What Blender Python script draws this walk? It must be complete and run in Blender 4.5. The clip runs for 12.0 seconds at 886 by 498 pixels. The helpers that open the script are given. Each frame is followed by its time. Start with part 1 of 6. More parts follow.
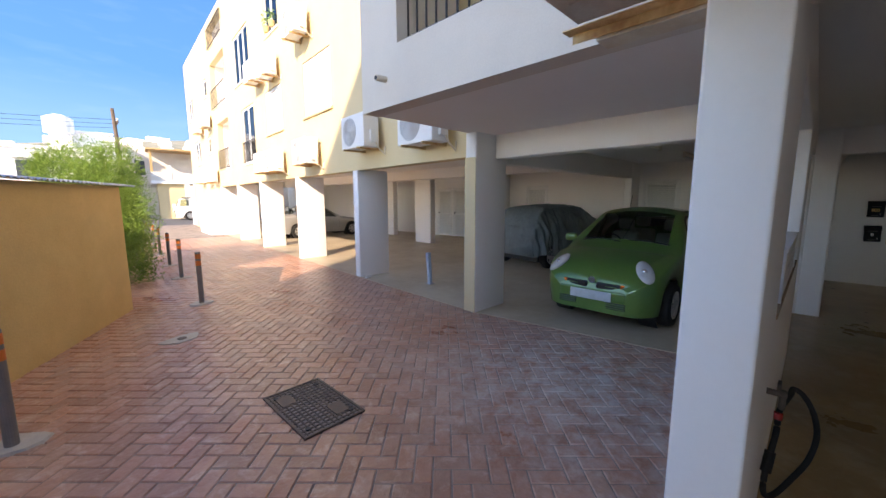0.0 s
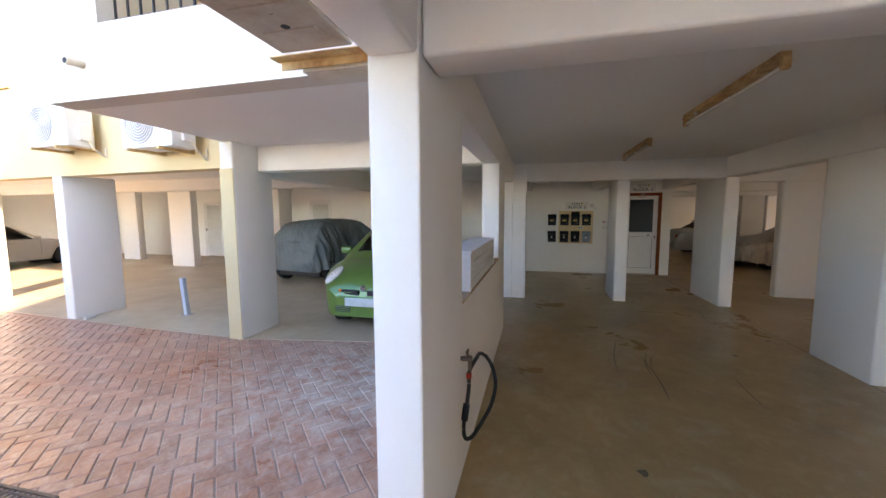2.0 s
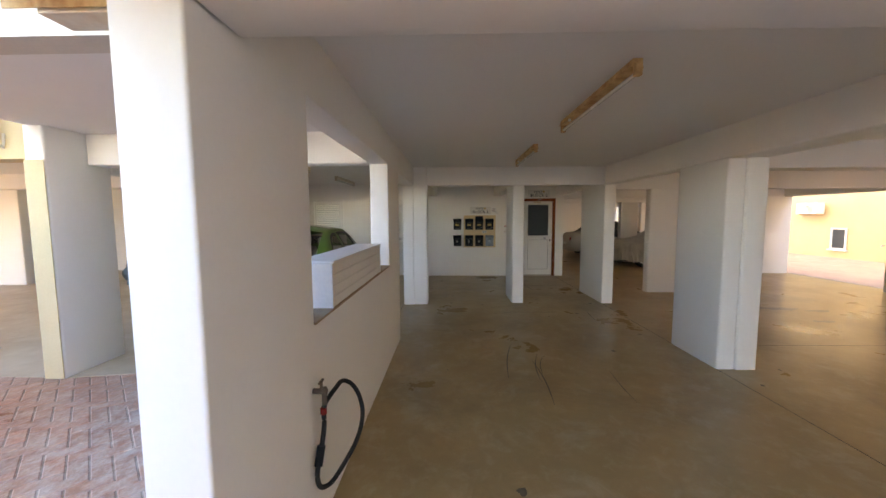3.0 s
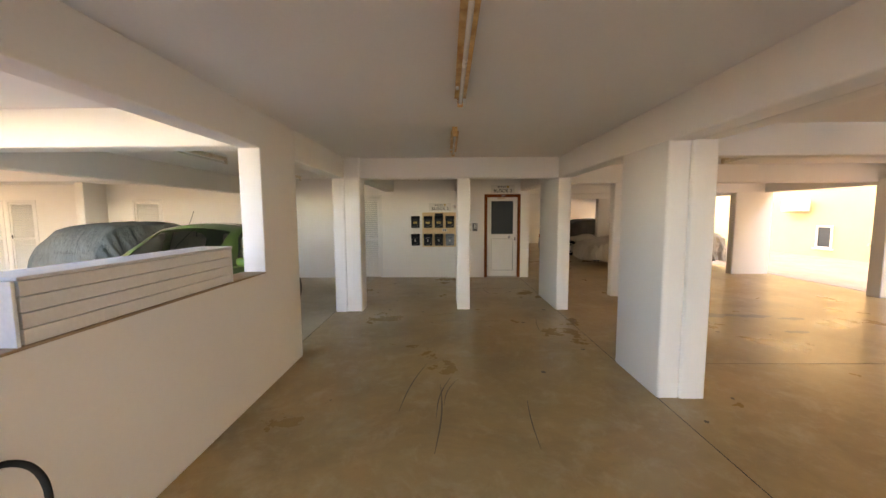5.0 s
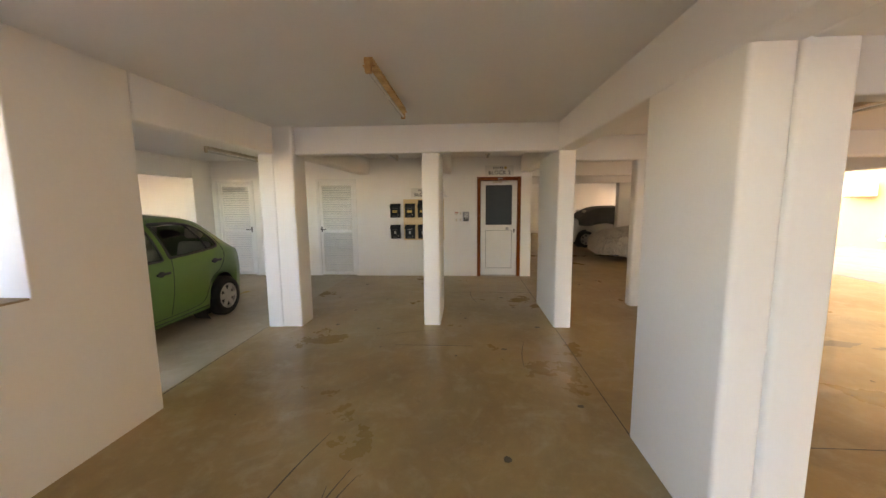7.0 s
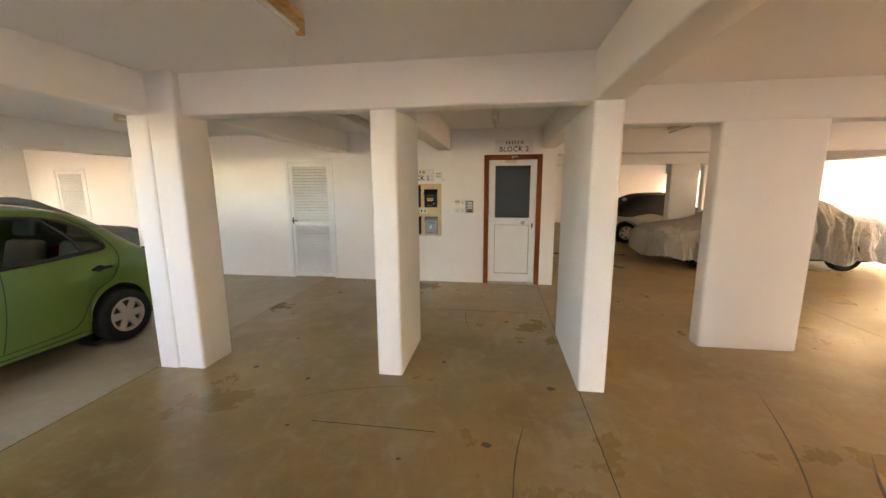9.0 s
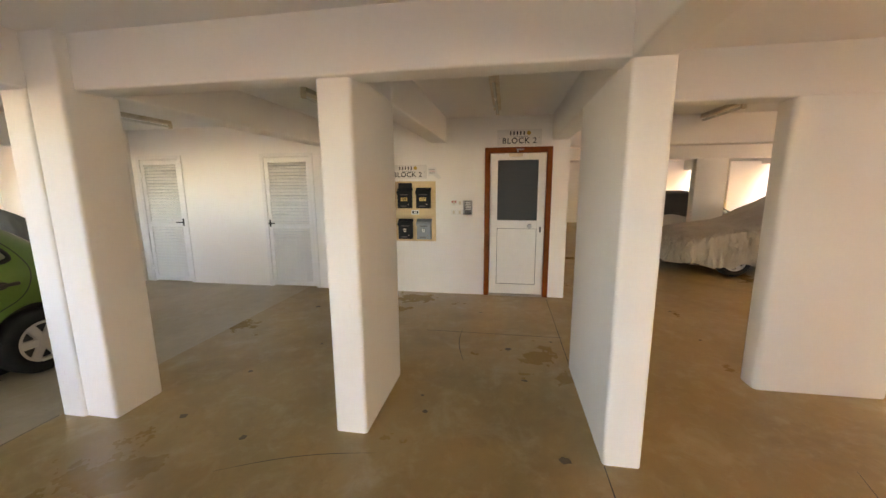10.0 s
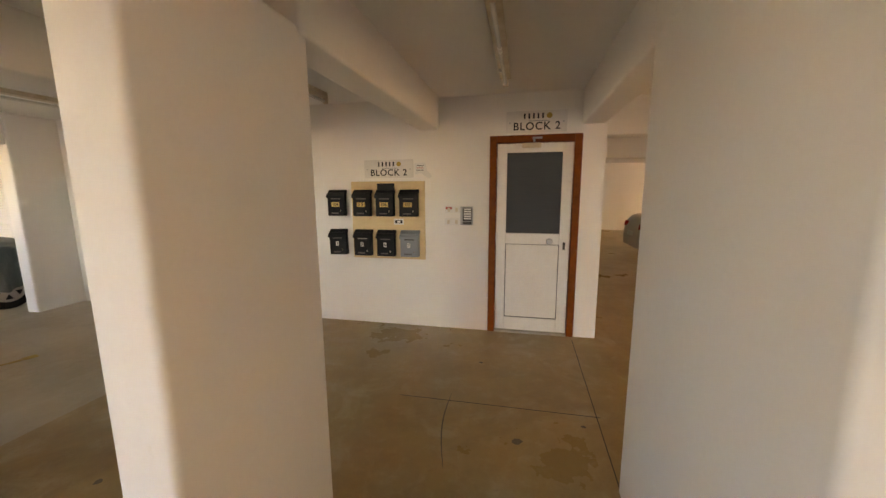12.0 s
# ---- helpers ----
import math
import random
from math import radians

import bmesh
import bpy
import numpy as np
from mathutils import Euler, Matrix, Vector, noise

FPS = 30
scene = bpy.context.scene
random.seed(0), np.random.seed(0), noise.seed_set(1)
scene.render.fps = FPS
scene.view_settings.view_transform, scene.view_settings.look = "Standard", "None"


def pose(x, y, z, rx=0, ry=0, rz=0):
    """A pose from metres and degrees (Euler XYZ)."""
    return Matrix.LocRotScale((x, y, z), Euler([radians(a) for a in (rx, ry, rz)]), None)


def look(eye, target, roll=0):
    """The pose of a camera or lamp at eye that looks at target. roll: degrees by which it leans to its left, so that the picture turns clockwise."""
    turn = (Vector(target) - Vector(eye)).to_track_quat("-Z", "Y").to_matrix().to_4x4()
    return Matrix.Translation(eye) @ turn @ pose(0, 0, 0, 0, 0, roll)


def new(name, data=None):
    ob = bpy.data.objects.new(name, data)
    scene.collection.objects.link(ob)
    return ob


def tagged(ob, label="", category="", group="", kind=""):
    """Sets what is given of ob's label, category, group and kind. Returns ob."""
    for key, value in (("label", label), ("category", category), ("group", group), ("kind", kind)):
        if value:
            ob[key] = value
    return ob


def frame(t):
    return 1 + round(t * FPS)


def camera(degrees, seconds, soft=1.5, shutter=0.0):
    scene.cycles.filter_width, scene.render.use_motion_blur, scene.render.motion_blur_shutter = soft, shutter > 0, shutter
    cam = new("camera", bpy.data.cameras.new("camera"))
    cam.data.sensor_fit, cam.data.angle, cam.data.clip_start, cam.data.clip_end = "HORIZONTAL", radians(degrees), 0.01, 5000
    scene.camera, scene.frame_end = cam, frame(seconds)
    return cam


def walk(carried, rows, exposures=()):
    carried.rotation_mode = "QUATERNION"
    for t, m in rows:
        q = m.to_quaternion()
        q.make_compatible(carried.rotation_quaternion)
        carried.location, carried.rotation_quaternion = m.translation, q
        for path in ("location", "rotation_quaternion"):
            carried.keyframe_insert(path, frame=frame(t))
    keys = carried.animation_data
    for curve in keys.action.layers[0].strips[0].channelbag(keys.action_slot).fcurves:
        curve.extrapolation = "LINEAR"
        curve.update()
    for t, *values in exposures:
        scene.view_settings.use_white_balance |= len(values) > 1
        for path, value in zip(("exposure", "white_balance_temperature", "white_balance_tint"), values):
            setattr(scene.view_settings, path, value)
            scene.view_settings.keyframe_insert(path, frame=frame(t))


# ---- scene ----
cam = camera(100.7, 12.0)
PATH = [
    (0, (-1.012, 0.034, 1.67), (0.38, 1.445, 1.401), -0.1),
    (0.5, (-0.991, -0.094, 1.679), (0.582, 1.114, 1.425), -0.1),
    (1, (-0.987, -0.178, 1.693), (0.769, 0.752, 1.459), -0.2),
    (1.5, (-0.959, -0.229, 1.684), (0.908, 0.453, 1.47), -0.2),
    (2, (-0.952, -0.313, 1.676), (0.978, 0.174, 1.48), -0.3),
    (2.5, (-0.811, -0.425, 1.672), (1.157, -0.127, 1.483), -0.4),
    (3, (-0.598, -0.592, 1.665), (1.394, -0.545, 1.493), -0.3),
    (5, (0.157, -1.598, 1.644), (2.148, -1.572, 1.46), -0.3),
    (5.5, (0.518, -1.804, 1.641), (2.508, -1.772, 1.441), -0.3),
    (6, (0.864, -2.092, 1.635), (2.851, -2.022, 1.418), -0.4),
    (6.5, (1.289, -2.176, 1.644), (3.273, -2.081, 1.407), -0.3),
    (6.7, (1.453, -2.246, 1.632), (3.436, -2.139, 1.39), -0.4),
    (8.5, (3.063, -2.647, 1.642), (5.019, -2.378, 1.328), -0.3),
    (9, (3.515, -2.795, 1.648), (5.466, -2.502, 1.318), -0.3),
    (9.5, (3.924, -2.811, 1.641), (5.868, -2.491, 1.298), -0.2),
    (10, (4.355, -2.869, 1.644), (6.297, -2.535, 1.305), -0.4),
    (10.5, (4.68, -2.977, 1.641), (6.613, -2.598, 1.299), -0.4),
    (11, (5.068, -2.943, 1.64), (7.001, -2.556, 1.3), -0.5),
    (11.5, (5.4, -2.945, 1.64), (7.33, -2.578, 1.3), -0.3),
    (12, (5.722, -2.912, 1.616), (7.652, -2.496, 1.297), -0.3),
]
EXPOSURES = [(0.0, 2.25, 8100, 20), (0.5, 2.4, 8150, 19), (1.0, 2.8, 8300, 19), (1.5, 3.3, 8500, 19), (2.0, 3.6, 8900, 20), (2.5, 3.75, 9200, 20), (5.0, 4.45, 11500, 22), (6.7, 4.6, 11400, 22), (8.5, 5.0, 11200, 23), (10.5, 5.05, 11300, 24), (12.0, 4.85, 12900, 28)]
walk(cam, [(t, look(eye, target, roll)) for t, eye, target, roll in PATH], EXPOSURES)

# ---- world and sun ----
SUN_WAY = Vector((1.0, 0.61, -0.65)).normalized()
world = bpy.data.worlds.new("world")
scene.world = world
world.use_nodes = True
wn = world.node_tree.nodes
sky = wn.new("ShaderNodeTexSky")
sky.sky_type, sky.sun_disc = "NISHITA", False
sky.sun_elevation = math.asin(-SUN_WAY.z)
sky.air_density, sky.dust_density, sky.ozone_density = 0.75, 0.05, 3.0
sky.sun_rotation = math.atan2(-SUN_WAY.x, -SUN_WAY.y)
world.node_tree.links.new(sky.outputs[0], wn["Background"].inputs[0])
wn["Background"].inputs[1].default_value = 0.15
sun = new("sun", bpy.data.lights.new("sun", "SUN"))
sun.data.energy, sun.data.angle, sun.data.color = 2.0, radians(0.5), (1.0, 0.93, 0.82)
sun.matrix_world = look((0, 0, 30), Vector((0, 0, 30)) + SUN_WAY)


# ---- materials ----
def mat(name, base, rough=0.7, second=None, scale=1.5, amount=0.35, grain=40.0, bump=0.15, metal=0.0, dist=0.01, coat=0.0, stretch=(1, 1, 1), per_object=0.0, per_island=0.0, rough_var=0.1, world_space=False, bloom=None, scuff=None, speck=0.08):
    """A surface with blotches and grain, relief and uneven gloss."""
    m = bpy.data.materials.new(name)
    m.use_nodes = True
    n, l = m.node_tree.nodes, m.node_tree.links
    b = n["Principled BSDF"]
    co = n.new("ShaderNodeTexCoord")
    mp = n.new("ShaderNodeMapping")
    mp.inputs["Scale"].default_value = stretch
    geo = n.new("ShaderNodeNewGeometry")
    l.new(geo.outputs["Position"] if world_space else co.outputs["Object"], mp.inputs[0])
    big, fine = n.new("ShaderNodeTexNoise"), n.new("ShaderNodeTexNoise")
    big.inputs["Scale"].default_value, big.inputs["Detail"].default_value, big.inputs["Roughness"].default_value = scale, 6, 0.65
    fine.inputs["Scale"].default_value, fine.inputs["Detail"].default_value = grain, 4
    l.new(mp.outputs[0], big.inputs["Vector"])
    l.new(mp.outputs[0], fine.inputs["Vector"])
    second = second or tuple(c * 0.75 for c in base)
    ramp = n.new("ShaderNodeValToRGB")
    ramp.color_ramp.elements[0].position, ramp.color_ramp.elements[1].position = 0.35, 0.7
    ramp.color_ramp.elements[0].color, ramp.color_ramp.elements[1].color = (0, 0, 0, 1), (amount, amount, amount, 1)
    l.new(big.outputs[0], ramp.inputs[0])
    mix = n.new("ShaderNodeMix")
    mix.data_type = "RGBA"
    mix.inputs["A"].default_value, mix.inputs["B"].default_value = (*base, 1), (*second, 1)
    l.new(ramp.outputs[0], mix.inputs["Factor"])
    last = mix.outputs["Result"]
    hsv = n.new("ShaderNodeHueSaturation")
    val = n.new("ShaderNodeMapRange")
    val.inputs["To Min"].default_value, val.inputs["To Max"].default_value = 1 - speck, 1 + speck
    l.new(fine.outputs[0], val.inputs[0])
    l.new(val.outputs[0], hsv.inputs["Value"])
    l.new(last, hsv.inputs["Color"])
    last = hsv.outputs[0]
    if per_object or per_island:
        info = n.new("ShaderNodeObjectInfo" if per_object else "ShaderNodeNewGeometry")
        rnd = info.outputs["Random" if per_object else "Random Per Island"]
        v = n.new("ShaderNodeMapRange")
        a = per_object or per_island
        v.inputs["To Min"].default_value, v.inputs["To Max"].default_value = 1 - a, 1 + a
        l.new(rnd, v.inputs[0])
        h2 = n.new("ShaderNodeHueSaturation")
        l.new(v.outputs[0], h2.inputs["Value"])
        l.new(last, h2.inputs["Color"])
        last = h2.outputs[0]
    if scuff:
        # worn, paler clouds and darker blots at a middle scale
        for sc, lo, hi, col, amt in scuff:
            nz, rp, m3 = n.new("ShaderNodeTexNoise"), n.new("ShaderNodeMapRange"), n.new("ShaderNodeMix")
            nz.inputs["Scale"].default_value, nz.inputs["Detail"].default_value, nz.inputs["Roughness"].default_value, nz.inputs["Distortion"].default_value = sc, 8, 0.7, 0.6
            l.new(mp.outputs[0], nz.inputs["Vector"])
            l.new(nz.outputs[0], rp.inputs[0])
            rp.inputs["From Min"].default_value, rp.inputs["From Max"].default_value, rp.inputs["To Max"].default_value = lo, hi, amt
            m3.data_type = "RGBA"
            l.new(rp.outputs[0], m3.inputs["Factor"])
            l.new(last, m3.inputs["A"])
            m3.inputs["B"].default_value = (*col, 1)
            last = m3.outputs["Result"]
    if bloom:
        # pale salt bloom round a damp spot
        dist_n, map_n, mul, mx2 = n.new("ShaderNodeVectorMath"), n.new("ShaderNodeMapRange"), n.new("ShaderNodeMath"), n.new("ShaderNodeMix")
        dist_n.operation, mul.operation, mx2.data_type = "DISTANCE", "MULTIPLY", "RGBA"
        l.new(geo.outputs["Position"], dist_n.inputs[0])
        dist_n.inputs[1].default_value = bloom
        l.new(dist_n.outputs["Value"], map_n.inputs[0])
        map_n.inputs["From Min"].default_value, map_n.inputs["From Max"].default_value, map_n.inputs["To Min"].default_value, map_n.inputs["To Max"].default_value = 0.4, 1.9, 0.95, 0.0
        l.new(map_n.outputs[0], mul.inputs[0])
        pw = n.new("ShaderNodeTexNoise")
        pw.inputs["Scale"].default_value, pw.inputs["Detail"].default_value, pw.inputs["Roughness"].default_value = 5.0, 8, 0.75
        l.new(geo.outputs["Position"], pw.inputs["Vector"])
        cut = n.new("ShaderNodeMapRange")
        cut.inputs["From Min"].default_value, cut.inputs["From Max"].default_value = 0.40, 0.62
        l.new(pw.outputs[0], cut.inputs[0])
        l.new(cut.outputs[0], mul.inputs[1])
        mul.use_clamp = True
        l.new(mul.outputs[0], mx2.inputs["Factor"])
        l.new(last, mx2.inputs["A"])
        mx2.inputs["B"].default_value = (0.56, 0.51, 0.46, 1)
        last = mx2.outputs["Result"]
    l.new(last, b.inputs["Base Color"])
    rr = n.new("ShaderNodeMapRange")
    rr.inputs["To Min"].default_value, rr.inputs["To Max"].default_value = max(0.02, rough - rough_var), min(1, rough + rough_var)
    l.new(big.outputs[0], rr.inputs[0])
    l.new(rr.outputs[0], b.inputs["Roughness"])
    b.inputs["Metallic"].default_value = metal
    b.inputs["Coat Weight"].default_value = coat
    if bump:
        bp = n.new("ShaderNodeBump")
        bp.inputs["Strength"].default_value, bp.inputs["Distance"].default_value = bump, dist
        add = n.new("ShaderNodeMath")
        add.operation = "MULTIPLY_ADD"
        add.inputs[1].default_value = 0.4
        l.new(fine.outputs[0], add.inputs[0])
        l.new(big.outputs[0], add.inputs[2])
        l.new(add.outputs[0], bp.inputs["Height"])
        l.new(bp.outputs[0], b.inputs["Normal"])
    return m


def glass_mat(name, tint, rough=0.02, ior=1.5):
    """Thin tinted glass: see-through and mirror by angle."""
    m = bpy.data.materials.new(name)
    m.use_nodes = True
    n, l = m.node_tree.nodes, m.node_tree.links
    n.remove(n["Principled BSDF"])
    tr, gl, fr, mx = n.new("ShaderNodeBsdfTransparent"), n.new("ShaderNodeBsdfGlossy"), n.new("ShaderNodeFresnel"), n.new("ShaderNodeMixShader")
    tr.inputs[0].default_value = (*tint, 1)
    gl.inputs["Roughness"].default_value = rough
    fr.inputs[0].default_value = ior
    l.new(fr.outputs[0], mx.inputs[0])
    l.new(tr.outputs[0], mx.inputs[1])
    l.new(gl.outputs[0], mx.inputs[2])
    l.new(mx.outputs[0], n["Material Output"].inputs[0])
    return m


WHITE = mat("white_plaster", (0.87, 0.85, 0.81), 0.85, (0.82, 0.79, 0.74), 0.7, 0.4, 45, 0.07, dist=0.006, world_space=True, speck=0.02, scuff=[(1.7, 0.66, 0.8, (0.62, 0.55, 0.45), 0.4), (3.3, 0.70, 0.76, (0.50, 0.43, 0.34), 0.45)])
CEIL = mat("ceiling_plaster", (0.89, 0.87, 0.84), 0.9, (0.84, 0.82, 0.78), 0.8, 0.5, 45, 0.1, dist=0.006, speck=0.025)
YELLOW = mat("yellow_render", (0.68, 0.545, 0.32), 0.9, (0.61, 0.475, 0.27), 0.8, 0.6, 70, 0.3, dist=0.01)
TAN = mat("tan_render", (0.66, 0.46, 0.20), 0.9, (0.54, 0.36, 0.15), 1.6, 0.7, 50, 0.5, dist=0.015, scuff=[(0.7, 0.5, 0.75, (0.48, 0.34, 0.17), 0.5), (4.0, 0.64, 0.75, (0.40, 0.28, 0.15), 0.5)])
GREYWALL = mat("shaded_render", (0.70, 0.64, 0.56), 0.9, None, 0.8, 0.4, 70, 0.25)
CONCRETE = mat("floated_concrete", (0.43, 0.285, 0.125), 0.32, (0.32, 0.205, 0.085), 0.8, 0.8, 9, 0.10, dist=0.004, rough_var=0.2,
               scuff=[(0.55, 0.5, 0.68, (0.23, 0.15, 0.07), 0.65), (2.6, 0.52, 0.72, (0.50, 0.40, 0.26), 0.6), (7.0, 0.52, 0.75, (0.52, 0.42, 0.28), 0.4), (9.0, 0.58, 0.85, (0.16, 0.105, 0.05), 0.5)])
BAYCONCRETE = mat("pale_floated_concrete", (0.50, 0.41, 0.29), 0.4, (0.38, 0.30, 0.20), 0.8, 0.8, 9, 0.10, dist=0.004, rough_var=0.2,
                  scuff=[(0.55, 0.5, 0.7, (0.33, 0.26, 0.17), 0.55), (2.6, 0.52, 0.72, (0.56, 0.49, 0.38), 0.6), (9.0, 0.58, 0.85, (0.20, 0.15, 0.09), 0.5)])
BRICK = mat("red_paver", (0.36, 0.148, 0.088), 0.33, (0.50, 0.33, 0.245), 1.1, 0.75, 24, 0.9, dist=0.02, rough_var=0.18, speck=0.16, per_island=0.16, world_space=True, bloom=(2.2, 1.5, 0), scuff=[(7.0, 0.52, 0.68, (0.62, 0.46, 0.37), 0.55), (3.0, 0.56, 0.7, (0.29, 0.135, 0.095), 0.6)])
BRICK_ONE = mat("red_paver_single", (0.36, 0.148, 0.088), 0.33, (0.50, 0.33, 0.245), 1.1, 0.75, 24, 0.9, dist=0.02, rough_var=0.18, speck=0.16, per_object=0.16, world_space=True, bloom=(2.2, 1.5, 0), scuff=[(7.0, 0.52, 0.68, (0.62, 0.46, 0.37), 0.55), (3.0, 0.56, 0.7, (0.29, 0.135, 0.095), 0.6)])
SAND = mat("joint_sand", (0.32, 0.26, 0.22), 0.95, (0.13, 0.10, 0.08), 2, 0.9, 120, 0.4, world_space=True, bloom=(2.2, 1.5, 0))
PINKPAVE = mat("worn_pink_paving", (0.52, 0.36, 0.28), 0.8, (0.42, 0.26, 0.19), 1.2, 0.7, 30, 0.3, scuff=[(3.0, 0.5, 0.7, (0.60, 0.48, 0.38), 0.5)])
GROUND = mat("dry_ground", (0.46, 0.41, 0.33), 0.95, (0.34, 0.29, 0.22), 0.3, 0.8, 12, 0.4)
ASPHALT = mat("asphalt", (0.09, 0.088, 0.085), 0.9, (0.13, 0.12, 0.115), 0.7, 0.6, 150, 0.5)
SCUFF = mat("rubber_trace", (0.10, 0.075, 0.05), 0.6, (0.2, 0.15, 0.1), 9, 0.8, 60, 0.0)
OIL = mat("oil_stain", (0.14, 0.10, 0.06), 0.35, (0.26, 0.2, 0.13), 6, 0.9, 40, 0.0)
PVC = mat("white_pvc", (0.80, 0.79, 0.76), 0.4, (0.72, 0.70, 0.66), 2, 0.4, 60, 0.03)
ALU = mat("white_aluminium", (0.78, 0.77, 0.74), 0.35, (0.68, 0.66, 0.61), 3, 0.4, 60, 0.03)
SKYBLUE = bpy.data.materials.new("clear_sky")
SKYBLUE.use_nodes = True
sn, sl = SKYBLUE.node_tree.nodes, SKYBLUE.node_tree.links
sn.remove(sn["Principled BSDF"])
sky_em, sky_ramp, sky_co, sky_sep, sky_cl, sky_mix = [sn.new("ShaderNode" + k) for k in ("Emission", "ValToRGB", "TexCoord", "SeparateXYZ", "TexNoise", "MixRGB")]
sl.new(sky_co.outputs["Generated"], sky_sep.inputs[0])
sl.new(sky_sep.outputs[2], sky_ramp.inputs[0])
sky_ramp.color_ramp.elements.new(0.3)
for k, (p, c) in enumerate(((0.03, (0.10, 0.20, 0.33, 1)), (0.25, (0.032, 0.115, 0.29, 1)), (0.8, (0.010, 0.060, 0.22, 1)))):
    sky_ramp.color_ramp.elements[k].position, sky_ramp.color_ramp.elements[k].color = p, c
sky_map = sn.new("ShaderNodeMapping")
sky_map.inputs["Scale"].default_value = (3, 3, 9)
sl.new(sky_co.outputs["Generated"], sky_map.inputs[0])
sl.new(sky_map.outputs[0], sky_cl.inputs[0])
sky_cl.inputs["Detail"].default_value = 6
sky_fac = sn.new("ShaderNodeMapRange")
sky_fac.inputs[1].default_value, sky_fac.inputs[2].default_value, sky_fac.inputs[4].default_value = 0.5, 0.8, 0.07
sl.new(sky_cl.outputs[0], sky_fac.inputs[0])
sl.new(sky_fac.outputs[0], sky_mix.inputs[0])
sl.new(sky_ramp.outputs[0], sky_mix.inputs[1])
sky_mix.inputs[2].default_value = (0.20, 0.29, 0.40, 1)
sl.new(sky_mix.outputs[0], sky_em.inputs[0])
sl.new(sky_em.outputs[0], sn["Material Output"].inputs[0])
WOOD = mat("varnished_wood", (0.27, 0.066, 0.011), 0.4, (0.16, 0.037, 0.007), 3, 0.8, 30, 0.2, dist=0.003, stretch=(6, 6, 0.6))
PLY = mat("pale_board", (0.74, 0.56, 0.32), 0.55, (0.64, 0.46, 0.25), 4, 0.5, 30, 0.1, stretch=(1, 4, 1))
BLACK = mat("black_enamel", (0.012, 0.012, 0.013), 0.5, (0.022, 0.022, 0.022), 6, 0.5, 80, 0.05)
BLACK.node_tree.nodes["Principled BSDF"].inputs["Specular IOR Level"].default_value = 0.1
DIM = mat("dull_dark_metal", (0.09, 0.09, 0.09), 0.5, None, 5, 0.3, 60, 0.0)
GREY = mat("grey_enamel", (0.22, 0.25, 0.28), 0.4, None, 5, 0.4, 80, 0.05)
RUBBER = mat("black_rubber", (0.018, 0.018, 0.018), 0.7, (0.035, 0.033, 0.03), 8, 0.6, 90, 0.2)
STEEL = mat("galvanised_steel", (0.45, 0.46, 0.47), 0.45, (0.30, 0.31, 0.32), 6, 0.6, 60, 0.1, metal=0.8)
RUST = mat("rusty_enamel", (0.78, 0.56, 0.27), 0.6, (0.40, 0.16, 0.04), 7, 0.95, 60, 0.3, dist=0.004)
CREAM = mat("aged_cream_enamel", (0.72, 0.66, 0.54), 0.5, (0.48, 0.30, 0.13), 5, 0.6, 60, 0.1)
TUBE = mat("milky_tube", (0.82, 0.80, 0.74), 0.25, None, 4, 0.2, 40, 0.0)
IRON = mat("cast_iron", (0.10, 0.085, 0.075), 0.6, (0.20, 0.13, 0.09), 8, 0.7, 80, 0.3, metal=0.5)
RAIL = mat("black_iron", (0.02, 0.02, 0.022), 0.5, None, 5, 0.3, 60, 0.1)
GREEN = mat("green_car_paint", (0.10, 0.225, 0.045), 0.3, (0.09, 0.205, 0.04), 1, 0.3, 30, 0.0, metal=0.25, coat=1.0, rough_var=0.03)
SILVER = mat("silver_car_paint", (0.48, 0.48, 0.47), 0.32, None, 1, 0.2, 30, 0.0, metal=0.5, coat=0.8, rough_var=0.03)
WHITECAR = mat("white_car_paint", (0.72, 0.72, 0.70), 0.3, None, 1, 0.2, 30, 0.0, coat=0.8, rough_var=0.03)
COVER_G = mat("grey_green_cover_cloth", (0.15, 0.19, 0.19), 0.7, (0.10, 0.115, 0.115), 2.5, 0.8, 14, 0.9, dist=0.06, stretch=(1, 1, 0.4))
COVER_S = mat("beige_cover_cloth", (0.52, 0.48, 0.41), 0.33, (0.40, 0.35, 0.28), 3.5, 0.7, 7, 1.0, dist=0.2, stretch=(1, 1, 0.45))
COVER_K = mat("black_cover_cloth", (0.02, 0.02, 0.022), 0.55, None, 2, 0.5, 30, 0.6, dist=0.02)
SEAT = mat("beige_seat_cloth", (0.58, 0.56, 0.50), 0.9, None, 3, 0.4, 90, 0.2)
DARK = mat("dark_trim", (0.02, 0.02, 0.02), 0.6, None, 3, 0.3, 60, 0.05)
CHROME = mat("chrome", (0.7, 0.7, 0.7), 0.15, None, 3, 0.2, 60, 0.0, metal=1.0)
ALLOY = mat("silver_wheel", (0.52, 0.52, 0.52), 0.35, None, 3, 0.3, 60, 0.0, metal=0.6)
LENS = mat("clear_lamp_lens", (0.62, 0.63, 0.62), 0.12, (0.4, 0.4, 0.4), 9, 0.5, 40, 0.0, coat=0.8)
AMBER = mat("amber_lens", (0.75, 0.16, 0.02), 0.2, None, 6, 0.3, 40, 0.0, coat=0.6)
REDLENS = mat("red_lens", (0.40, 0.02, 0.015), 0.2, None, 6, 0.3, 40, 0.0, coat=0.6)
PLATE = mat("pale_plate", (0.55, 0.62, 0.64), 0.5, (0.40, 0.48, 0.46), 6, 0.8, 30, 0.0)
